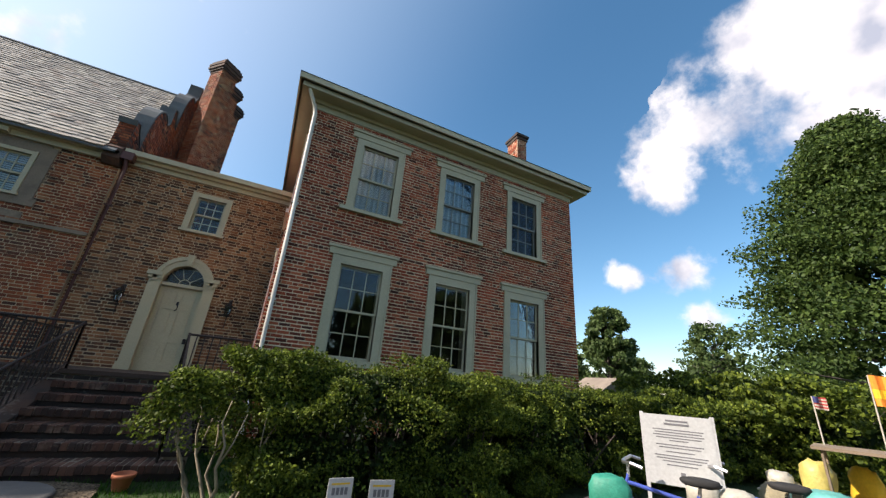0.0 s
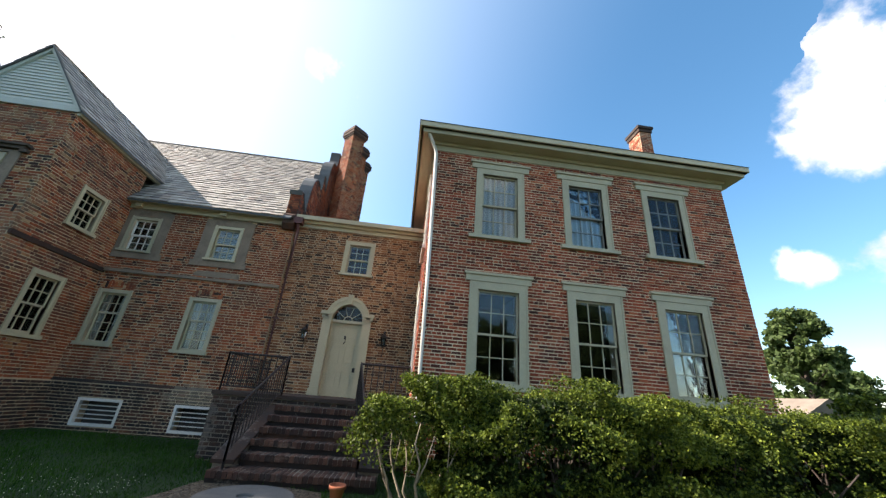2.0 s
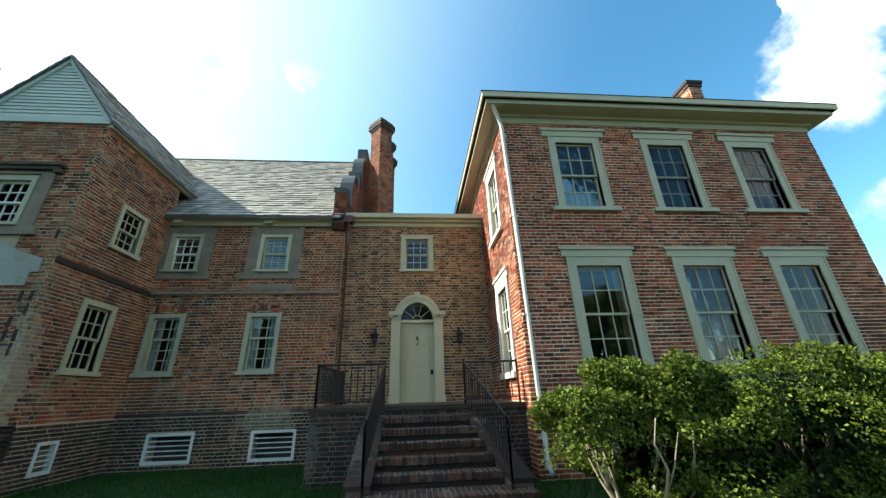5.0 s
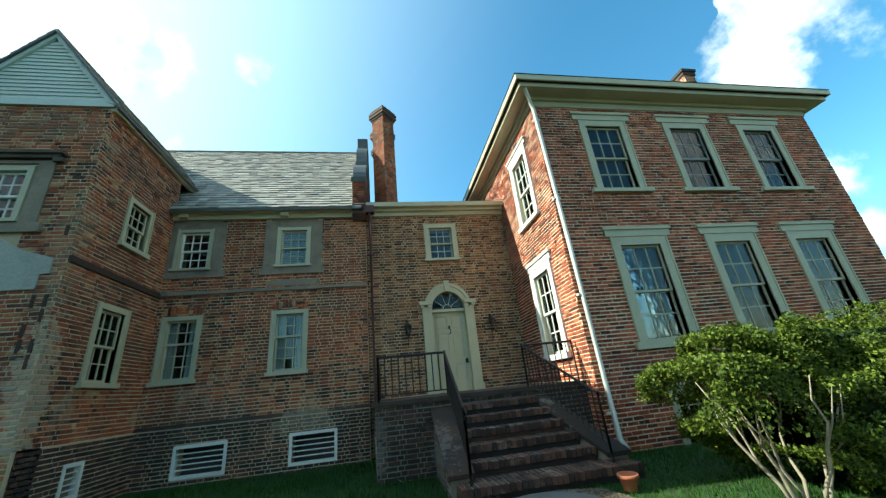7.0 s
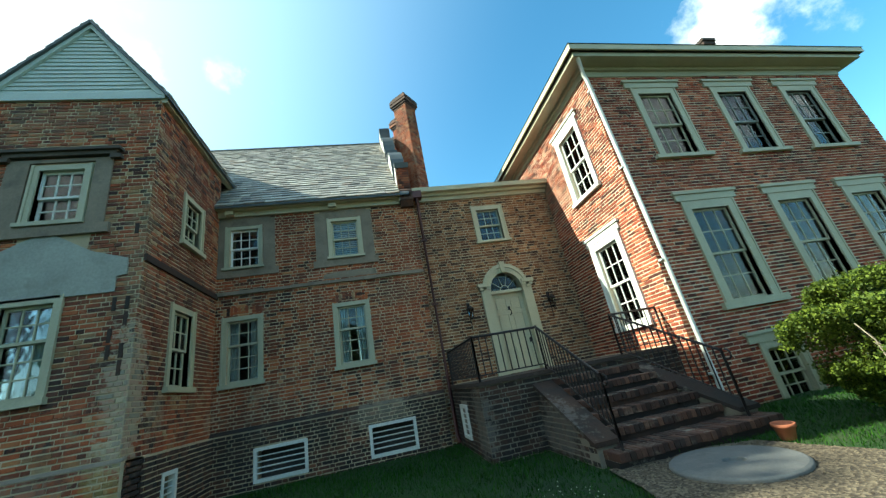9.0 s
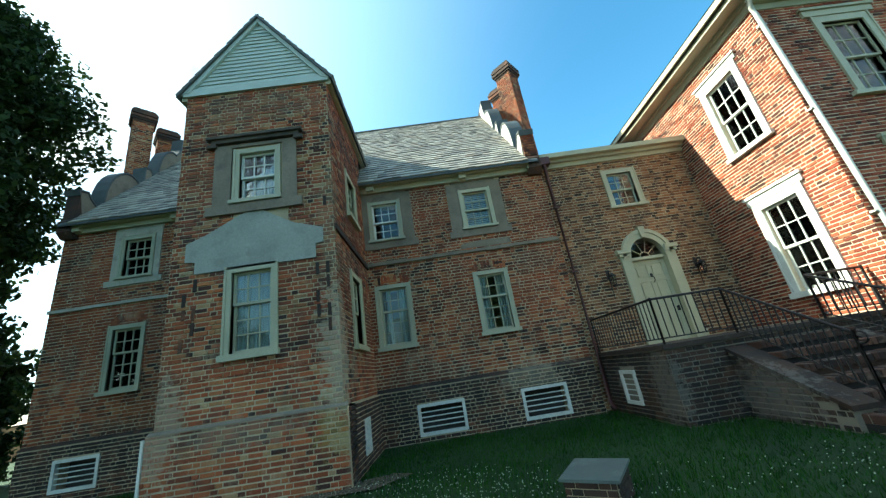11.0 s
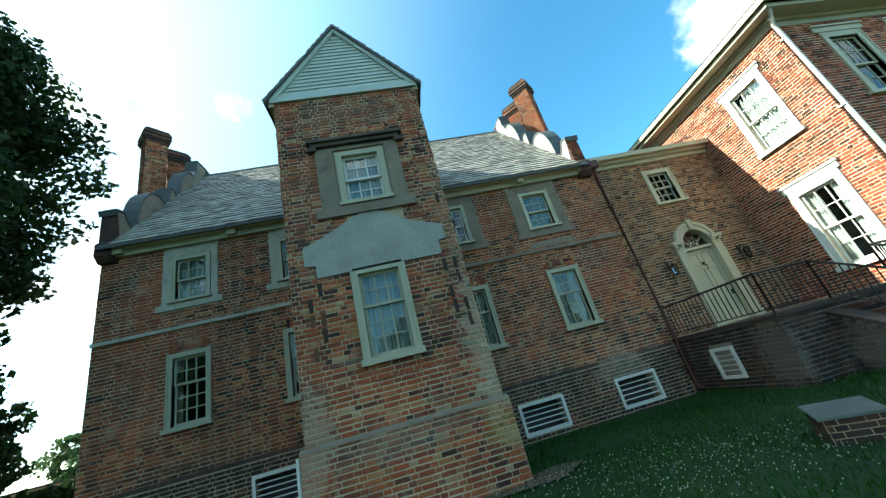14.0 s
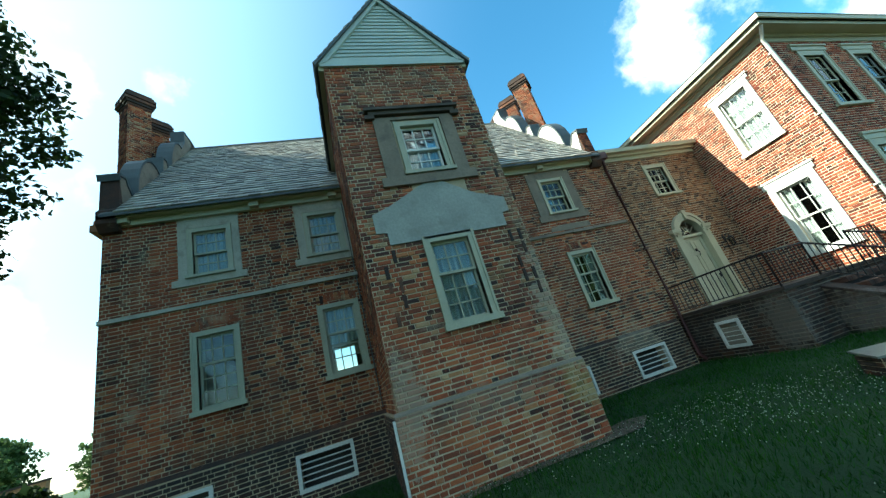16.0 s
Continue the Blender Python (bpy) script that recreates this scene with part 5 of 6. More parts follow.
left_rail = railing("black wrought-iron railing round the stoop landing", [((-1.14, 0.05, SZ), (-1.14, SF + 0.06, SZ)), ((-1.14, SF + 0.06, SZ), (0.13, SF + 0.05, SZ)), ((0.13, SF + 0.05, SZ), (0.02, -4.45, 0.30))])
right_rail = railing("black wrought-iron railing beside the steps and the brick wing", [((2.78, SF + 0.06, SZ), (1.70, SF + 0.04, SZ)), ((1.70, SF + 0.04, SZ), (2.06, -4.40, 0.30))])
# the last posts stand on the ground, with a scroll at the foot of the rail
for rl, (x, y) in ((left_rail, (0.02, -4.45)), (right_rail, (2.06, -4.40))):
    part("post", bar((x, y, -0.05), (x, y, 1.10), 0.021), IRON, rl)
    pts = [(x + 0.0, y - 0.06 - 0.07 * math.sin(a), 1.01 + 0.07 * math.cos(a)) for a in np.linspace(0, 5.2, 12)]
    part("scroll", Geo().tube(pts, 0.014, 6), IRON, rl)


def lantern(x, z):
    ln = thing("wall_lantern", "black iron wall lantern on a long bracket beside the door", "lantern", (x, HY, z + BASE), group="lanterns beside the door")
    part("bracket", Geo().tube([(0, -0.02, -0.62), (0, -0.03, -0.2), (0, -0.05, 0.0), (0, -0.12, 0.10), (0, -0.20, 0.05), (0, -0.20, 0.0)], [0.008, 0.012, 0.016, 0.014, 0.012, 0.012], 6), IRON, ln)
    part("wall_plate", Geo().box(-0.04, 0.04, -0.015, 0.0, -0.12, 0.14), IRON, ln)
    cg = Geo().lathe([(0.03, -0.34), (0.055, -0.31), (0.06, -0.30), (0.06, -0.285), (0.0, -0.285)], 6, (0, -0.20, 0))
    for s in range(6):
        a = math.pi / 3 * s
        cg.tube([(0.055 * math.cos(a), -0.20 + 0.055 * math.sin(a), -0.30), (0.085 * math.cos(a), -0.20 + 0.085 * math.sin(a), -0.06)], 0.007, 5)
    part("cage", cg, IRON, ln)
    part("cap", Geo().lathe([(0.10, -0.07), (0.10, -0.055), (0.05, -0.01), (0.02, 0.02), (0.0, 0.03)], 6, (0, -0.20, 0)), IRON, ln)
    gl = part("glass", Geo().lathe([(0.052, -0.295), (0.08, -0.07)], 6, (0, -0.20, 0)), GLASS, ln)
    gl.visible_shadow = False


lantern(-0.36, 3.22)
lantern(1.98, 3.22)

# ---- small things on the ground ----
pot = part("flower_pot", Geo().lathe([(0.10, 0.0), (0.115, 0.02), (0.155, 0.20), (0.175, 0.205), (0.178, 0.26), (0.15, 0.262), (0.14, 0.22), (0.02, 0.20)], 24), TERRACOTTA, m=pose(1.86, -4.98, -0.01, 3, 0, 0) @ Matrix.Scale(0.7, 4), smooth=True)
tagged(pot, "orange terracotta flower pot on the grass", "flower pot")
disc = part("round_stone", Geo().lathe([(0.60, 0.0), (0.63, 0.015), (0.63, 0.05), (0.60, 0.065), (0.11, 0.07), (0.10, 0.03), (0.0, 0.03)], 40), DISC_STONE, m=pose(0.72, -5.30, -0.012))
tagged(softened(disc, 0.01), "pale round millstone lying in the gravel", "stone")

well = thing("brick_well_head", "low brick well head with a pale slanting lid", "well head", (-3.54, -4.84, -0.02), -36)
well.scale = (0.92, 0.92, 0.76)
wb = part("wall", Geo().box(-0.26, 0.26, -0.26, 0.26, 0, 0.31), MORTAR_OLD, well)
k = 0
for q in range(4):
    for c in brick_cells(-0.26, 0.26, 0.0, 0.31, [], "flemish", 80 + q):
        w_, h_ = c[1] - c[0], c[3] - c[2]
        part("brick", Geo().box(-w_ / 2, w_ / 2, -0.016, 0.004, -h_ / 2, h_ / 2), BRICK_DARK, wb, m=pose(0, 0, 0, 0, 0, 90 * q) @ pose((c[0] + c[1]) / 2, -0.26, (c[2] + c[3]) / 2))
part("lid", Geo().add([(-0.30, -0.30, 0.31), (0.30, -0.30, 0.31), (0.30, 0.30, 0.36), (-0.30, 0.30, 0.36), (-0.30, -0.30, 0.345), (0.30, -0.30, 0.345), (0.30, 0.30, 0.395), (-0.30, 0.30, 0.395)],
                      [(0, 3, 2, 1), (4, 5, 6, 7), (0, 1, 5, 4), (1, 2, 6, 5), (2, 3, 7, 6), (3, 0, 4, 7)]), plain("pale_slab", (0.13, 0.16, 0.15), 0.3, vary=0.2, stain=(0.22, 0.25, 0.22)), well, "pale grey slab lid")

# gravel drive and path
edge = [(-0.2, -4.5), (1.0, -4.55), (1.6, -4.75), (1.7, -5.5), (2.3, -6.9), (3.6, -7.7), (6.2, -8.2), (8.0, -8.5), (14.0, -9.5), (30, -12.5), (30, -22), (-3, -22), (-2.2, -12), (-0.95, -7.5), (-0.55, -5.85), (-0.25, -5.05)]
pts = []
for (xa, ya), (xb, yb) in zip(edge, edge[1:] + edge[:1]):
    n = max(1, int(math.hypot(xb - xa, yb - ya) / 0.25))
    for i in range(n):
        x, y = xa + (xb - xa) * i / n, ya + (yb - ya) * i / n
        pts.append((x + 0.22 * noise.noise((x * 1.3, y * 1.3, 3.0)), y + 0.22 * noise.noise((x * 1.3, y * 1.3, 9.0)), 0.0))
me = bpy.data.meshes.new("path")
bm = bmesh.new()
face = bm.faces.new([bm.verts.new(p) for p in pts])
bmesh.ops.triangulate(bm, faces=[face])
bmesh.ops.recalc_face_normals(bm, faces=bm.faces)
bm.to_mesh(me)
bm.free()
me.materials.append(GRAVEL)
path = new("path", me)
path.location.z = 0.012
tagged(path, "brown pea-gravel drive beside the lawn", "path", kind="structure")


def in_path(x, y):
    return inside(x, y, [(p[0], p[1]) for p in PATH_EDGE])


PATH_EDGE = pts[::3]


def arrays_mesh(name, v, f, mat):
    """A mesh from arrays of points and of faces that all have as many corners."""
    me = bpy.data.meshes.new(name)
    n, k = f.shape
    me.vertices.add(len(v))
    me.vertices.foreach_set("co", np.asarray(v, dtype=np.float32).ravel())
    me.loops.add(n * k)
    me.loops.foreach_set("vertex_index", f.astype(np.int32).ravel())
    me.polygons.add(n)
    me.polygons.foreach_set("loop_start", np.arange(0, n * k, k, dtype=np.int32))
    me.materials.append(mat)
    me.update(calc_edges=True)
    return me


def leaf_mesh(name, pts, size, mat, rng, long=1.7, droop=0.0):
    n = len(pts)
    a = rng.normal(0, 1, (n, 3))
    a[:, 2] -= droop
    a /= np.linalg.norm(a, axis=1)[:, None]
    b = np.cross(a, rng.normal(0, 1, (n, 3)))
    b /= np.linalg.norm(b, axis=1)[:, None] + 1e-9
    s = size * rng.uniform(0.65, 1.35, n)[:, None]
    a, b = a * s * long / 2, b * s / 2
    v = np.stack([pts - a, pts + b - 0.15 * a, pts + a, pts - b - 0.15 * a], 1).reshape(-1, 3)
    return arrays_mesh(name, v, np.arange(4 * n).reshape(n, 4), mat)


# grass blades and clover heads on the lawn
rng = np.random.RandomState(5)
n = 120000
x, y = rng.uniform(-16, 7, n), rng.uniform(-9.2, -0.3, n)
keep = np.ones(n, bool)
keep &= ~((x > PX0 - 0.1) & (x < PX1 + 0.1) & (y > PY - 0.1))
keep &= ~((x > -1.2) & (x < 2.9) & (y > SF))
keep &= ~((x > -0.24) & (x < 2.45) & (y > -4.25))
keep &= ~((x > 2.9) & (y > WY - 0.05))
keep &= rng.uniform(0, 1, n) < np.where(y < -7.5, 0.75, 1)
x, y = x[keep], y[keep]
keep = np.array([not in_path(a, b) for a, b in zip(x.tolist(), y.tolist())])
x, y = x[keep], y[keep]
n = len(x)
h = rng.uniform(0.025, 0.075, n) * (0.8 + 0.5 * np.sin(x * 1.7) * np.sin(y * 2.3))
a = rng.uniform(0, 2 * math.pi, n)
w = 0.006
base = np.stack([x, y, np.full(n, -0.02)], 1)
side = np.stack([np.cos(a) * w, np.sin(a) * w, np.zeros(n)], 1)
tip = base + np.stack([rng.normal(0, 0.025, n), rng.normal(0, 0.025, n), h + 0.02], 1)
v = np.stack([base - side, base + side, tip], 1).reshape(-1, 3)
tagged(new("grass", arrays_mesh("grass", v, np.arange(3 * n).reshape(n, 3), GRASS_BLADE)), "short green grass blades on the lawn", "grass", kind="stuff")
n = 9000
x, y = rng.uniform(-14, -0.8, n), rng.uniform(-8.5, -2.9, n)
keep = (np.sin(x * 1.1 + 1) + np.sin(y * 1.9 + x * 0.6) + rng.normal(0, 0.5, n)) > 0.3
keep &= ~((x > PX0 - 0.1) & (x < PX1 + 0.1) & (y > PY - 0.15))
x, y = x[keep], y[keep]
CLOVER = plain("clover_white", (0.46, 0.50, 0.36), 0.8)
g = Geo()
for a, b in zip(x, y):
    r, z = random.uniform(0.005, 0.009), random.uniform(0.04, 0.08)
    g.add([(a + r, b, z), (a, b + r, z), (a - r, b, z), (a, b - r, z), (a, b, z + r), (a, b, z - r)], [(0, 1, 4), (1, 2, 4), (2, 3, 4), (3, 0, 4), (1, 0, 5), (2, 1, 5), (3, 2, 5), (0, 3, 5)])
tagged(part("clover_flowers", g, CLOVER), "white clover heads scattered in the grass", "flowers", kind="stuff")
# loose stones on the path
n = 9000
x, y = rng.uniform(-2.5, 6, n), rng.uniform(-9.5, -4.1, n)
g = Geo()
for a, b in zip(x, y):
    if in_path(a, b):
        r = random.uniform(0.006, 0.017)
        g.add([(a + r, b, 0.012), (a, b + r * 0.8, 0.012), (a - r, b, 0.012), (a, b - r * 0.9, 0.012), (a + r * 0.2, b, 0.012 + r * 0.8)], [(0, 1, 4), (1, 2, 4), (2, 3, 4), (3, 0, 4)])
tagged(part("gravel", g, GRAVEL), "loose brown gravel stones on the path", "gravel", kind="stuff")


strip = [(-9.9, -3.2), (-8.4, -3.12), (-7.0, -3.15), (-6.1, -3.15), (-5.55, -2.65), (-5.8, -2.45), (-6.35, -2.6), (-6.4, -2.87), (-9.5, -2.87)]
ap = part("gravel_strip", Geo().add([(x + 0.06 * math.sin(9 * x), y, 0.006) for x, y in strip], [tuple(range(len(strip)))]), GRAVEL)
tagged(ap, "narrow strip of bare gravel along the porch foot", "path", kind="structure")


# ---- box hedges ----
def hedge(label, base, size, seed, stems=(), count=26000, skirt=0.25, leaf=0.034, name="hedge"):
    """A clipped, lumpy box bush: size is half length, half depth, height; skirt is the bare height at the stem end."""
    hd = thing(name, label, "hedge", base)
    rng = np.random.RandomState(seed)
    lx, ly, hz = size
    u = rng.normal(0, 1, (count, 3))
    u /= np.linalg.norm(u, axis=1)[:, None]
    sq = np.sign(u) * np.abs(u) ** 0.55           # boxy ellipsoid
    lump = np.array([noise.noise((p[0] * lx * 1.25 + seed, p[1] * ly * 1.25, p[2] * hz * 1.1)) for p in sq.tolist()])
    fine = np.array([noise.noise((p[0] * lx * 5 + seed, p[1] * ly * 5, p[2] * hz * 5)) for p in sq.tolist()])
    r = 0.73 + 0.44 * np.minimum(1, np.abs(lump) * 2.8) + 0.08 * lump + 0.13 * np.abs(fine) - np.abs(rng.normal(0, 0.045, count))
    p = sq * r[:, None] * np.array([lx, ly, hz / 2]) + np.array([0, 0, hz / 2])
    lo = skirt * (1 + 0.5 * lump)
    keep = p[:, 2] > (lo * np.clip(1.15 - (p[:, 0] + lx) / (0.5 * lx), 0.08, 0.8) if stems else 0.03)
    p = p[keep]
    n = len(p)
    # sprigs: a few leaves round every point
    p = np.repeat(p, 3, 0) + rng.normal(0, 0.022, (3 * n, 3))
    ob = new("leaves", leaf_mesh("leaves", p, leaf, BOX_LEAF, rng, 1.5))
    ob.parent = hd
    tagged(ob, kind="stuff")
    # inner twigs: dark, leafless core of branches
    g = Geo()
    for i in range(60):
        a, b = rng.uniform(-0.25 if stems else -0.9, 0.9) * lx, rng.uniform(-0.5, 0.5) * ly
        ex, ey = a + rng.normal(0, 0.25), b + rng.normal(0, 0.3) * ly
        zt = rng.uniform(0.5, 0.88) * hz
        g.tube([(a, b, -0.03), (a + (ex - a) * 0.3 + rng.normal(0, 0.04), b + (ey - b) * 0.3, zt * 0.4), (ex, ey, zt)], [0.03, 0.02, 0.008], 5, cap=False)
    tagged(part("twig_mass", g, BARK_DARK, hd), kind="stuff")
    # inner leaves take the darker tree colour, which paints shade into the hedge
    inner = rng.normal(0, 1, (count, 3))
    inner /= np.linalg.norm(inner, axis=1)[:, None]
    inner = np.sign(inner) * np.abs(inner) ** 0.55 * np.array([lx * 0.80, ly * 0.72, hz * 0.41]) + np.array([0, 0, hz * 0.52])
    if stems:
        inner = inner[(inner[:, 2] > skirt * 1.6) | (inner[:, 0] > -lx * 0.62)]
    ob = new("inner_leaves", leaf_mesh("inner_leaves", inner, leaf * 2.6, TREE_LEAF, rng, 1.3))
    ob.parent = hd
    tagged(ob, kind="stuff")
    for pts, r0 in stems:
        rr = [r0 * (1 - 0.75 * i / (len(pts) - 1)) for i in range(len(pts))]
        part("stem", Geo().tube(pts, rr, 7), BARK, hd, "bare pale twisting stem", smooth=True)
    return hd


rs = random.Random(4)
stems = []
for i in range(8):
    a = 2 * math.pi * i / 8 + rs.uniform(-0.25, 0.25)
    bx, by = -1.56 + 0.12 * math.cos(a), -0.39 + 0.12 * math.sin(a)
    out = rs.uniform(0.35, 0.75)
    tx, ty = bx + out * 1.15 * math.cos(a), by + out * 0.75 * math.sin(a)
    pts = [(bx, by, -0.06)]
    for k in range(1, 7):
        t = k / 6
        pts.append((bx + (tx - bx) * t ** 0.85 + rs.uniform(-0.04, 0.04), by + (ty - by) * t ** 0.85 + rs.uniform(-0.04, 0.04), 1.15 * t ** 1.1))
    r0 = rs.uniform(0.016, 0.027)
    stems.append((pts, r0))
    q = pts[3]      # a fork half way up
    b2 = a + rs.choice((-0.9, 0.9))
    stems.append(([q, (q[0] + 0.13 * math.cos(b2), q[1] + 0.10 * math.sin(b2), q[2] + 0.22), (q[0] + 0.22 * math.cos(b2), q[1] + 0.2 * math.sin(b2), q[2] + 0.5)], r0 * 0.55))
hedge("tall lumpy box hedge with bare pale stems at its end", (4.45, -5.85, 0), (2.0, 0.82, 1.62), 11, stems, 56000, skirt=0.72, leaf=0.026)
hedge("dense dark-green box hedge before the brick wing", (8.4, -5.35, 0), (2.25, 0.95, 1.62), 12, (), 50000, leaf=0.028)
hedge("dense green box hedge along the lawn edge", (12.6, -5.2, 0), (2.2, 1.2, 1.62), 13, (), 18000, leaf=0.045)
hedge("big rounded box mound on the lawn", (17.8, -5.0, 0), (4.2, 2.4, 2.3), 14, (), 24000, leaf=0.07, name="box_mound")
hedge("big rounded box mound on the lawn", (24.6, -6.2, 0), (4.2, 2.6, 2.3), 15, (), 14000, leaf=0.08, name="box_mound")


# ---- trees ----
def tree(name, label, at, height, radius, trunk, seed, leaf=0.16, clusters=260, per=110, mat=None, bark=None, low=0.18, shape="round", gap=0.0, dense=5):
    tr = thing(name, label, "tree", at)
    rng = np.random.RandomState(seed)
    g = Geo()
    zs = np.linspace(-0.1, height * 0.86, 9)
    line = [(0.25 * noise.noise((seed, z * 0.15, 0)), 0.25 * noise.noise((seed, z * 0.15, 5)), z) for z in zs]
    g.tube(line, [trunk * (1.25 if i == 0 else 1 - 0.9 * i / 8.5) for i in range(9)], 10)
    part("trunk", g, bark or BARK_DARK, tr, smooth=True)
    heads, limbs = [], Geo()
    for i in range(clusters):
        f = low + (1 - low) * rng.uniform(0, 1) ** 0.85
        if shape == "cone":
            rr = radius * (1 - (f - low) / (1 - low)) ** 0.66 + 0.25
            tier = 0.86 + 0.14 * math.sin(f * 46 + seed)
            rr *= tier
        else:
            k = (f - low) / (1 - low)
            rr = radius * math.sqrt(max(0.02, 1 - (2 * k - 0.85) ** 2 / 1.45))
        a = rng.uniform(0, 2 * math.pi)
        rr *= 0.78 + 0.35 * noise.noise((math.cos(a) * 1.6 + seed, math.sin(a) * 1.6, f * 4))
        d = rr * rng.uniform(0.25, 1.0) ** 0.5
        heads.append((d * math.cos(a), d * math.sin(a), f * height + (0 if shape == "round" else -0.10 * d)))
    heads = np.array(heads)
    for hx, hy, hz in heads[:: max(1, clusters // 70)]:
        z0 = max(height * low * 0.6, hz - (0.35 if shape == "round" else 0.02) * math.hypot(hx, hy) - 0.4)
        z0 = min(z0, height * 0.82)
        tk = max(0.02, trunk * 0.34 * (1 - z0 / height))
        limbs.tube([(0, 0, z0), (hx * 0.5, hy * 0.5, z0 + (hz - z0) * 0.6), (hx, hy, hz)], [tk, tk * 0.6, 0.012], 5, cap=False)
    tagged(part("limb_mass", limbs, bark or BARK_DARK, tr), kind="stuff")
    size = radius * (0.13 if shape == "round" else 0.10)
    p = np.repeat(heads, per, 0)
    off = rng.normal(0, 1, (len(p), 3))
    off *= (rng.uniform(0, 1, len(p)) ** 0.4 / np.linalg.norm(off, axis=1))[:, None]
    off *= np.array([size, size, size * (0.75 if shape == "round" else 0.34)]) * 1.25
    p = p + off
    if gap:
        p = p[rng.uniform(0, 1, len(p)) > gap]
    core = heads[rng.randint(0, len(heads), clusters * dense)] * np.array([0.72, 0.72, 0.97]) + rng.normal(0, size * 0.5, (clusters * dense, 3))
    inner = new("inner_leaves", leaf_mesh("inner_leaves", core, leaf * 3.0, mat or TREE_LEAF, rng, 1.2, 0.2))
    inner.parent = tr
    tagged(inner, kind="stuff")
    ob = new("crown", leaf_mesh("crown", p, leaf, mat or TREE_LEAF, rng, 1.5, 0.4))
    ob.parent = tr
    tagged(ob, kind="stuff")
    return tr


tree("broad_tree", "tall dark broad-leaved tree beside the house", (-21.6, 1.3, 0), 17.5, 5.2, 0.45, 21, 0.15, 420, 120, low=0.43, gap=0.1, dense=2)
tree("broad_tree", "dark leafy tree under the tall one", (-22.6, 2.6, 0), 9.5, 3.7, 0.3, 31, 0.16, 380, 90, low=0.12)
# two trees out of view, added to cast shade on lawn and gravel
tree("broad_tree", "unseen tall tree added to shade the lawn", (-24.5, -5.4, 0), 19.5, 6.6, 0.5, 22, 0.24, 460, 80, low=0.16)
tree("broad_tree", "unseen tall tree added to shade the lawn", (-23.0, -10.5, 0), 19, 6.0, 0.42, 23, 0.24, 260, 70, low=0.14)
tree("conifer", "large spreading dark-green conifer on the far lawn", (35.5, -4.6, 0), 20.5, 12.0, 0.55, 24, 0.15, 1200, 95, mat=CONIFER_LEAF, low=0.10, shape="cone", dense=4)
tree("broad_tree", "green broad-leaved tree behind the hedge", (34.0, 14.6, 0), 10.2, 3.0, 0.3, 25, 0.22, 200, 50, mat=FAR_LEAF, low=0.15, gap=0.1, dense=2)
tree("broad_tree", "thin airy green tree in the distance", (49.0, 13.0, 0), 10.6, 4.2, 0.3, 26, 0.22, 220, 26, mat=FAR_LEAF, low=0.2, gap=0.3, dense=1)
tree("shrub", "dark green shrub below the tall tree", (-21.4, 4.4, 0), 4.2, 2.3, 0.12, 27, 0.12, 160, 90, low=0.03)
tree("shrub", "low dark green shrub on the lawn", (-19.3, 5.6, 0), 1.7, 1.3, 0.08, 28, 0.10, 80, 80, low=0.03)
for i, (x, y, hgt, r) in enumerate(((32, 38, 9, 4.5), (40, 40, 10, 5), (48, 35, 9, 5), (57, 30, 8, 5), (61, 20, 8, 5), (64, 8, 8, 5), (67, -3, 9, 5), (-40, 74, 9, 5), (-32, 80, 8, 5), (-50, 70, 10, 6), (-24, 84, 8, 5), (-58, 58, 10, 6))):
    tree("broad_tree", "distant green tree at the field edge", (x, y, 0), hgt, r, 0.25, 40 + i, 0.36, 150, 34, mat=FAR_LEAF, low=0.06, dense=2)

# trees beyond the drive, which stand in the window panes' reflections
for i, (x, y, hgt, r) in enumerate(((-18, -44, 13, 6), (-7, -47, 11, 6), (4, -45, 14, 6.5), (15, -46, 12, 6), (26, -42, 14, 6.5), (-30, -38, 13, 6))):
    tree("broad_tree", "green broad-leaved tree across the drive", (x, y, 0), hgt, r, 0.35, 60 + i, 0.45, 110, 45, mat=FAR_LEAF, low=0.08)

# far brick garden wall
fw = part("garden_wall", Geo().box(-46, -28.6, 21.5, 21.85, -0.2, 2.4), BRICK_LINK)
tagged(fw, "long low brown brick garden wall far off", "wall")
part("coping", Geo().box(-46.05, -28.55, 21.45, 21.9, 2.4, 2.52), STONE, fw)
sh = thing("shed", "small far roof behind the hedge", "shed", (24.6, 7.6, 0))
part("wall", Geo().box(-1.6, 1.6, -1.2, 1.2, -0.2, 1.9), BRICK_LINK, sh)
part("roof", Geo().prism([(-1.9, 1.85), (1.9, 1.85), (0.0, 2.9)], -1.4, 1.4), plain("brown_shingle", (0.22, 0.18, 0.14), 0.9), sh)

# ---- signs and loaded bicycles ----
SIGN_WHITE = plain("white_sign_board", (0.52, 0.53, 0.52), 0.45, vary=0.04, bump=0.0005)
SIGN_INK = plain("dark_sign_ink", (0.16, 0.16, 0.17), 0.6)
SIGN_GREEN = plain("green_sign_ink", (0.05, 0.28, 0.22), 0.6)
NYLON_GREEN = plain("green_nylon", (0.02, 0.25, 0.17), 0.6, vary=0.2, coarse=6, bump=0.006)
NYLON_TEAL = plain("teal_nylon", (0.10, 0.36, 0.33), 0.6, vary=0.2, coarse=6, bump=0.006)
CANVAS = plain("khaki_canvas", (0.27, 0.24, 0.155), 0.85, vary=0.2, coarse=5, bump=0.01)
BAG_PALE = plain("pale_plastic_bag", (0.42, 0.40, 0.33), 0.5, vary=0.12, coarse=8, bump=0.008)
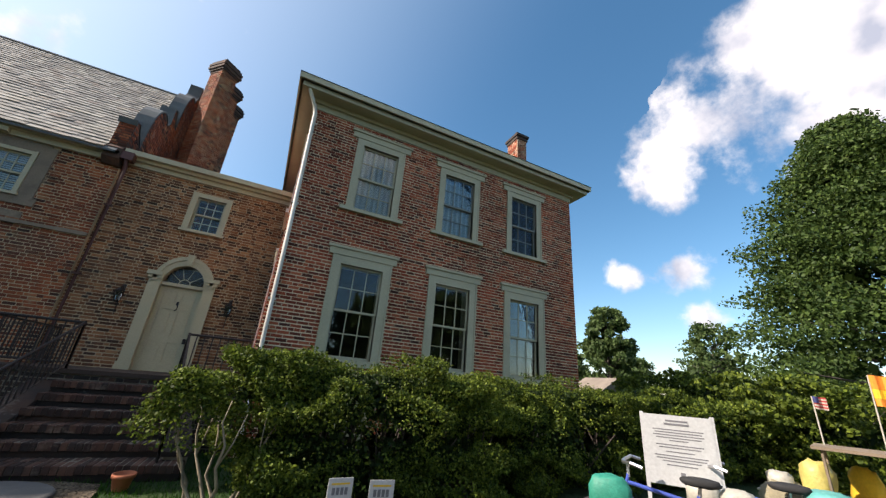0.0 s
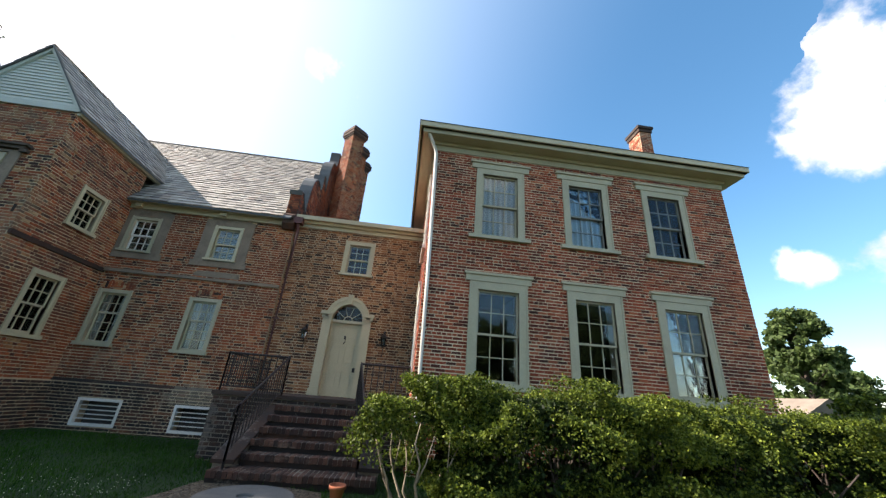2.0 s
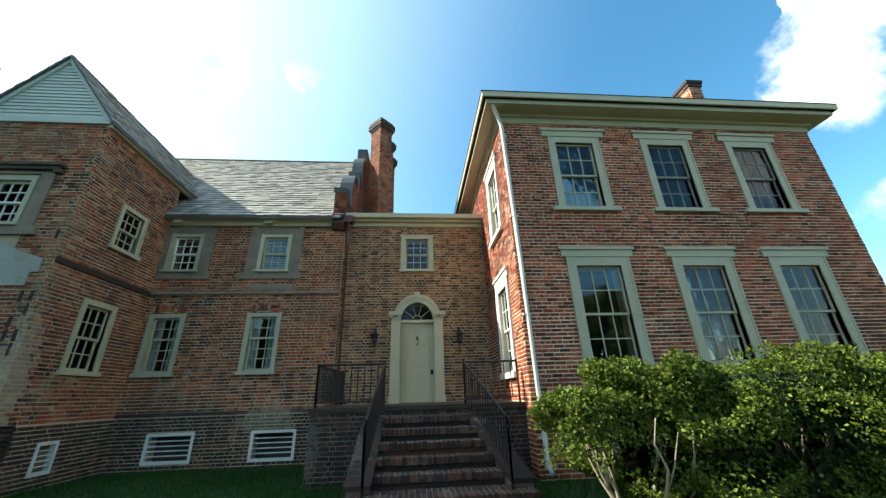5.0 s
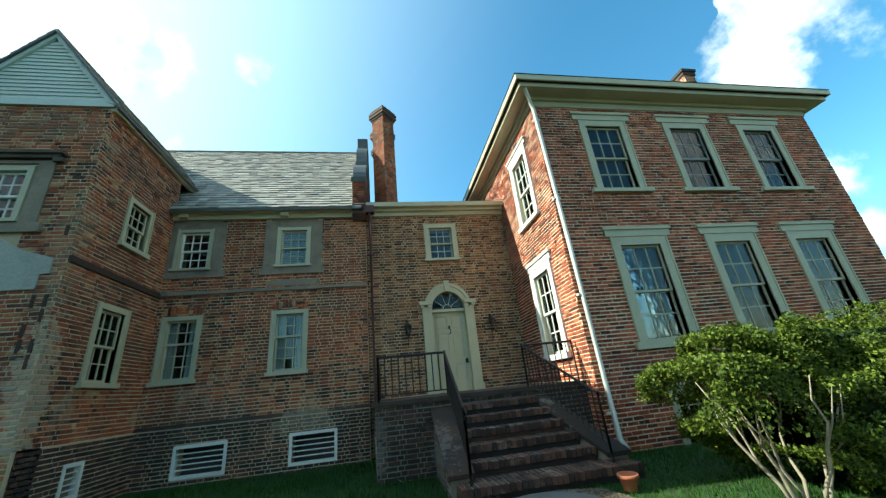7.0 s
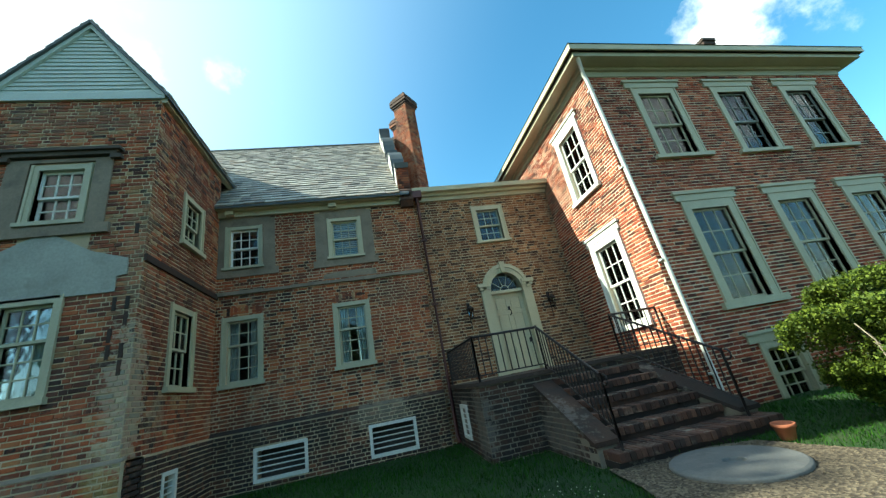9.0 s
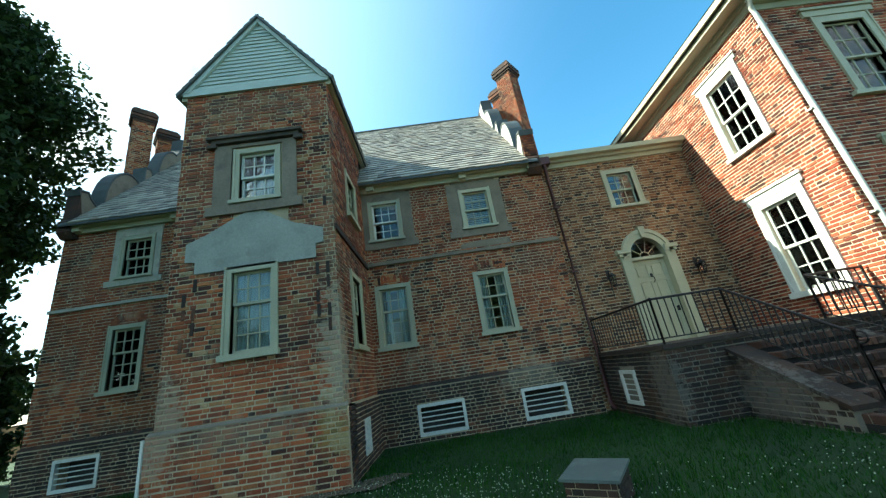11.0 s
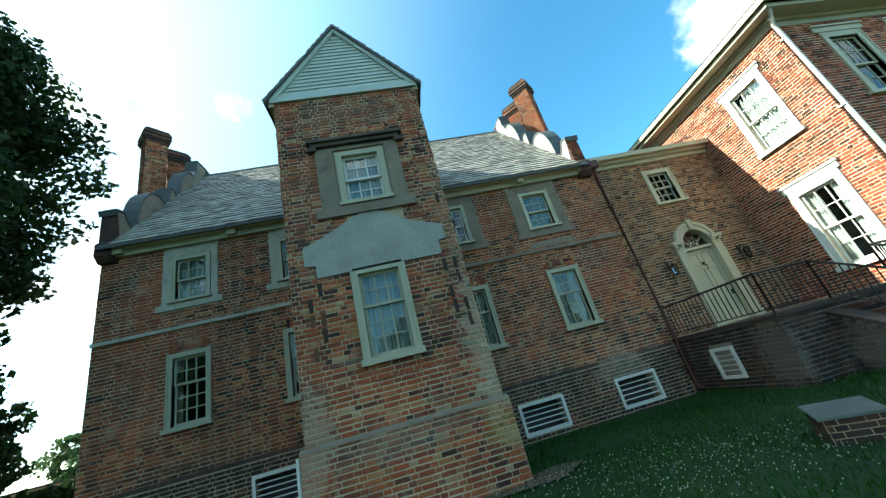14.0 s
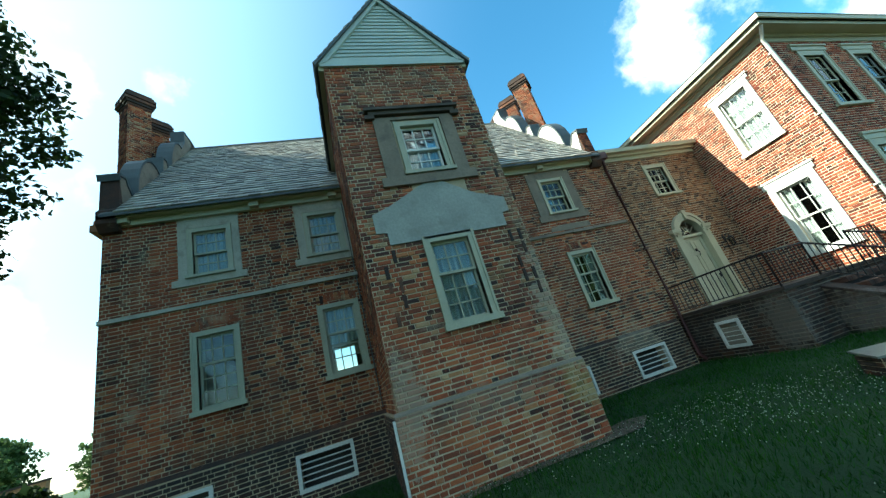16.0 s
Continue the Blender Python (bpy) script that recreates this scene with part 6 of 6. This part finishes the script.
BAG_YELLOW = plain("yellow_plastic_bag", (0.50, 0.42, 0.12), 0.5, vary=0.15, coarse=8, bump=0.008)
ORANGE = plain("orange_flag_cloth", (0.85, 0.28, 0.03), 0.7, vary=0.12)
YELLOW = plain("yellow_flag_cloth", (0.80, 0.50, 0.03), 0.7, vary=0.12)
FLAG_RED = plain("red_cloth", (0.42, 0.05, 0.05), 0.75)
FLAG_BLUE = plain("navy_cloth", (0.04, 0.05, 0.16), 0.75)
RUBBER = plain("black_rubber", (0.02, 0.02, 0.02), 0.8)
STEEL = plain("bright_steel", (0.55, 0.55, 0.56), 0.3, 0.9, vary=0.1)
BLUE_PAINT = plain("blue_bicycle_paint", (0.06, 0.10, 0.42), 0.35)
PLY = plain("weathered_board", (0.20, 0.15, 0.10), 0.8, vary=0.25)

sg = thing("information_sign", "white information board with lines of small dark writing", "sign", (6.77, -8.72, 0), -52)
part("board", Geo().box(-0.37, 0.37, -0.02, 0.01, 0.98, 1.76), SIGN_WHITE, sg)
for px in (-0.38, 0.38):
    part("post", Geo().box(px - 0.02, px + 0.02, -0.015, 0.03, -0.1, 1.78), SIGN_WHITE, sg)
part("heading_bar", Geo().box(-0.12, 0.12, -0.023, -0.02, 1.685, 1.705), SIGN_INK, sg)
part("heading_bar", Geo().box(-0.14, 0.13, -0.023, -0.02, 1.645, 1.668), SIGN_INK, sg)
for i, (w_, z) in enumerate(((0.27, 1.59), (0.25, 1.56), (0.27, 1.53), (0.24, 1.50), (0.10, 1.47), (0.25, 1.42), (0.22, 1.39), (0.15, 1.345), (0.28, 1.30), (0.26, 1.27), (0.20, 1.24), (0.16, 1.20))):
    part("writing_bar", Geo().box(-w_, w_, -0.022, -0.02, z - 0.006, z + 0.006), SIGN_INK, sg)
part("emblem", Geo().box(-0.025, 0.025, -0.023, -0.02, 1.06, 1.13), SIGN_INK, sg)

sg.scale = (0.775, 0.775, 0.775)


def stake_sign(x, y, z, turn_):
    s = thing("stake_sign", "small white sign with dark writing on a stake before the hedge", "sign", (x, y, 0), turn_, group="small signs before the hedge")
    part("plate", Geo().box(-0.10, 0.10, -0.008, 0.0, z - 0.30, z), SIGN_WHITE, s)
    part("stake", Geo().box(-0.012, 0.012, 0.0, 0.02, -0.08, z - 0.02), PLY, s)
    for i in range(4):
        part("writing_bar", Geo().box(-0.065 + i * 0.034, -0.065 + i * 0.034 + 0.024, -0.011, -0.008, z - 0.115, z - 0.065), SIGN_INK, s)
    part("writing_bar", Geo().box(-0.075, 0.075, -0.011, -0.008, z - 0.045, z - 0.033), YELLOW, s)
    part("emblem", Geo().lathe([(0.0, 0.0), (0.03, 0.0), (0.03, 0.003), (0.0, 0.003)], 16), SIGN_GREEN, s, m=pose(0, -0.008, z - 0.18, 90, 0, 0))


stake_sign(3.80, -7.81, 0.70, 4)
stake_sign(4.10, -7.95, 0.71, -6)


def wheel(parent, x, r=0.33):
    k = 28
    ring = [(x + r * math.cos(2 * math.pi * i / k), 0, r + r * math.sin(2 * math.pi * i / k)) for i in range(k + 1)]
    wl = part("wheel", Geo().tube(ring, 0.021, 8, cap=False), RUBBER, parent, smooth=True)
    ring = [(x + (r - 0.03) * math.cos(2 * math.pi * i / k), 0, r + (r - 0.03) * math.sin(2 * math.pi * i / k)) for i in range(k + 1)]
    part("rim", Geo().tube(ring, 0.011, 6, cap=False), STEEL, wl)
    g = Geo()
    for i in range(20):
        a = 2 * math.pi * i / 20
        g.tube([(x, 0.03 * (-1) ** i, r), (x + (r - 0.03) * math.cos(a), 0, r + (r - 0.03) * math.sin(a))], 0.0016, 4, cap=False)
    part("spokes", g, STEEL, wl)


def lumpy(rx, ry, rz, seed, amp=0.14, su=18, sv=12):
    g = Geo()
    for j in range(sv + 1):
        b = math.pi * (j / sv - 0.5)
        for i in range(su):
            a = 2 * math.pi * i / su
            d = Vector((math.cos(a) * math.cos(b), math.sin(a) * math.cos(b), math.sin(b)))
            q = Vector([math.copysign(abs(c) ** 0.7, c) for c in d]) * (1 + amp * noise.noise(d * 2.4 + Vector((seed, 0, 0))) + amp * 0.4 * noise.noise(d * 6 + Vector((seed, 0, 0))))
            g.v.append((q.x * rx, q.y * ry, q.z * rz))
    g.f = [(j * su + i, j * su + (i + 1) % su, (j + 1) * su + (i + 1) % su, (j + 1) * su + i) for j in range(sv) for i in range(su)]
    return g


def bicycle(label, at, turn_, paint, bags):
    b = thing("bicycle", label, "bicycle", at, turn_, group="loaded touring bicycles")
    wheel(b, -0.52)
    wheel(b, 0.52)
    g = Geo()
    for p, q, r in (((-0.52, 0, 0.33), (-0.06, 0, 0.28), 0.012), ((-0.06, 0, 0.28), (-0.20, 0, 0.80), 0.017), ((-0.06, 0, 0.28), (0.34, 0, 0.74), 0.019), ((-0.18, 0, 0.74), (0.32, 0, 0.82), 0.016), ((-0.52, 0, 0.33), (-0.18, 0, 0.74), 0.010)):
        g.tube([p, q], r, 8)
    part("frame", g, paint, b)
    part("fork", Geo().tube([(0.31, 0, 0.88), (0.36, 0, 0.70), (0.44, 0.0, 0.48), (0.52, 0, 0.33)], 0.014, 8), paint, b)
    part("handlebar", Geo().tube([(0.20, -0.28, 0.98), (0.28, -0.25, 1.0), (0.34, -0.08, 0.98), (0.34, 0.08, 0.98), (0.28, 0.25, 1.0), (0.20, 0.28, 0.98)], 0.014, 8), STEEL, b)
    part("stem", Geo().tube([(0.31, 0, 0.86), (0.31, 0, 0.96), (0.34, 0, 0.98)], 0.014, 8), STEEL, b)
    part("saddle", lumpy(0.14, 0.075, 0.035, 3), RUBBER, b, m=pose(-0.22, 0, 0.90), smooth=True)
    part("seat_post", Geo().tube([(-0.20, 0, 0.78), (-0.22, 0, 0.90)], 0.013, 8), STEEL, b)
    part("crank", Geo().tube([(0.08, -0.09, 0.18), (-0.06, -0.05, 0.28), (-0.06, 0.05, 0.28), (-0.20, 0.09, 0.38)], 0.012, 6), STEEL, b)
    part("rack", Geo().tube([(-0.18, 0.06, 0.68), (-0.70, 0.06, 0.70)], 0.006, 5).tube([(-0.18, -0.06, 0.68), (-0.70, -0.06, 0.70)], 0.006, 5).tube([(-0.52, 0.07, 0.33), (-0.60, 0.06, 0.70)], 0.006, 5).tube([(-0.52, -0.07, 0.33), (-0.60, -0.06, 0.70)], 0.006, 5), STEEL, b)
    for i, (mat, p, s) in enumerate(bags):
        part("pannier", lumpy(*s, 7 + i), mat, b, m=pose(*p), smooth=True)
    return b


bicycle("touring bicycle with green and teal bags leaning by the sign", (6.32, -8.88, -0.02), 128, BLUE_PAINT, [(NYLON_GREEN, (0.46, 0.16, 0.72), (0.17, 0.10, 0.16)), (NYLON_TEAL, (-0.52, -0.17, 0.58), (0.19, 0.11, 0.17)), (BAG_PALE, (-0.46, 0.0, 0.80), (0.12, 0.11, 0.09))])
bicycle("touring bicycle with pale and teal bags by the sign", (7.15, -9.12, -0.02), 120, BLUE_PAINT, [(BAG_PALE, (0.40, 0.16, 0.74), (0.13, 0.10, 0.13)), (NYLON_TEAL, (-0.50, 0.17, 0.60), (0.2, 0.11, 0.17)), (NYLON_TEAL, (-0.46, 0.0, 0.82), (0.16, 0.15, 0.10))])

trike = thing("cargo_tricycle", "heavily loaded cargo tricycle with a board roof and flags", "tricycle", (7.75, -9.35, -0.016), 108)
trike.scale = (0.80, 0.80, 0.80)
for y_ in (-0.38, 0.38):
    w_ = new("axle_end", Geo().tube([(-0.45, y_ * 0.8, 0.33), (-0.45, y_ * 1.06, 0.33)], 0.02, 8).mesh("axle_end", STEEL))
    w_.parent = trike
    k = 26
    ring = [(-0.45 + 0.33 * math.cos(2 * math.pi * i / k), y_, 0.33 + 0.33 * math.sin(2 * math.pi * i / k)) for i in range(k + 1)]
    part("wheel", Geo().tube(ring, 0.024, 8, cap=False), RUBBER, trike, smooth=True)
wheel(trike, 0.85)
part("frame", Geo().tube([(-0.45, 0, 0.33), (0.1, 0, 0.30), (0.62, 0, 0.80), (0.85, 0, 0.33)], 0.02, 8), BLUE_PAINT, trike)
part("handlebar", Geo().tube([(0.45, -0.30, 1.02), (0.58, 0, 0.98), (0.45, 0.30, 1.02)], 0.014, 8), STEEL, trike)
part("cargo_box", Geo().box(-0.85, -0.05, -0.36, 0.36, 0.45, 0.50).box(-0.85, -0.82, -0.36, 0.36, 0.50, 0.85).box(-0.82, -0.05, 0.33, 0.36, 0.50, 0.85).box(-0.82, -0.05, -0.36, -0.33, 0.50, 0.85), PLY, trike)
part("roof_board", Geo().box(-0.90, 0.0, -0.40, 0.40, 1.52, 1.55), PLY, trike, "weathered grey board roof")
for x_ in (-0.84, -0.08):
    for y_ in (-0.35, 0.35):
        part("roof_post", Geo().tube([(x_, y_, 0.5), (x_, y_, 1.53)], 0.014, 6), PLY, trike)
for i, (mat, p, s) in enumerate(((CANVAS, (0.28, 0.18, 0.86), (0.27, 0.22, 0.28)), (CANVAS, (0.05, -0.22, 0.72), (0.26, 0.20, 0.30)), (CANVAS, (-0.45, 0.0, 0.78), (0.34, 0.30, 0.26)), (BAG_YELLOW, (0.02, 0.10, 1.18), (0.15, 0.13, 0.22)), (BAG_PALE, (0.34, 0.16, 1.14), (0.14, 0.12, 0.09)), (YELLOW, (-0.35, -0.30, 1.05), (0.20, 0.08, 0.30)), (FLAG_RED, (-0.15, -0.25, 0.95), (0.12, 0.09, 0.09)))):
    part("bag", lumpy(*s, 20 + i, 0.22), mat, trike, m=pose(*p, 0, 0, 25 * i), smooth=True)


def flag(name, label, foot, top, w, h, pieces, lean=0.0):
    part("flag_pole", Geo().tube([foot, top], 0.008, 6), BAG_PALE, trike)
    tx, ty, tz = top
    for k, (mat, a0, a1, b0, b1) in enumerate(pieces):
        g = Geo()
        m_ = 6
        for i in range(m_):
            u0, u1 = a0 + (a1 - a0) * i / m_, a0 + (a1 - a0) * (i + 1) / m_
            z0 = lambda u, b: tz - b * h - 0.12 * u * w
            off = lambda u: 0.03 * math.sin(7 * u)
            e = 0.002 * k
            g.add([(tx - u0 * w, ty + off(u0) - e, z0(u0, b0)), (tx - u1 * w, ty + off(u1) - e, z0(u1, b0)), (tx - u1 * w, ty + off(u1) - e, z0(u1, b1)), (tx - u0 * w, ty + off(u0) - e, z0(u0, b1))], [(0, 1, 2, 3)])
        part(name, g, mat, trike, label)


flag("pennant", "orange and yellow safety pennant", (-0.55, -0.34, 0.6), (-0.62, -0.36, 2.36), 0.16, 0.34, [(ORANGE, 0, 1, 0, 0.45), (YELLOW, 0, 1, 0.45, 0.75), (ORANGE, 0, 0.8, 0.75, 1.0)])
stripes = [(FLAG_BLUE, 0, 0.45, 0, 0.5)] + [(FLAG_RED if i % 2 == 0 else BAG_PALE, 0.45 if i < 4 else 0, 1, i / 8, (i + 1) / 8) for i in range(8)]
flag("striped_flag", "small striped cloth flag", (-0.70, -0.36, 1.2), (-0.86, -0.36, 1.98), 0.24, 0.20, stripes)
flag("striped_flag", "small striped cloth flag", (-0.1, -0.1, 1.5), (-0.1, -0.1, 2.08), 0.12, 0.14, stripes)

# ---- single bricks of the porch front, the nearest brickwork ----
def brick_piece(w, h, mat):
    key = (round(w, 2), round(h, 3), mat.name)
    if key not in BRICKS:
        g = bricks_geo([(-key[0] / 2, key[0] / 2, -key[1] / 2, key[1] / 2)], proud=0.011, seed=int(key[0] * 1000))
        BRICKS[key] = g.mesh("brick", mat)
    return BRICKS[key]


BRICKS = {}


def lay(parent, cells, mat, front, limit):
    for c in cells[:limit]:
        part("brick", brick_piece(c[1] - c[0], c[3] - c[2], mat), None, parent,
             m=pose((c[0] + c[1]) / 2, front + random.uniform(-0.005, 0.005), (c[2] + c[3]) / 2, random.uniform(-0.8, 0.8), random.uniform(-0.6, 0.6), random.uniform(-0.8, 0.8)))


lay(plinth_wall, brick_cells(PX0 - 0.07, PX1 + 0.07, -0.02, PLINTH, [], "flemish", 90), BRICK_PORCH, -0.07, 400)
lay(porch_wall, brick_cells(PX0, PX1, PLINTH + 0.05, 2.0, [], "flemish", 91), BRICK_PORCH, 0.0, 400)
for w, near, mat, front in SINGLES:
    lay(w, near, mat, front, 330)
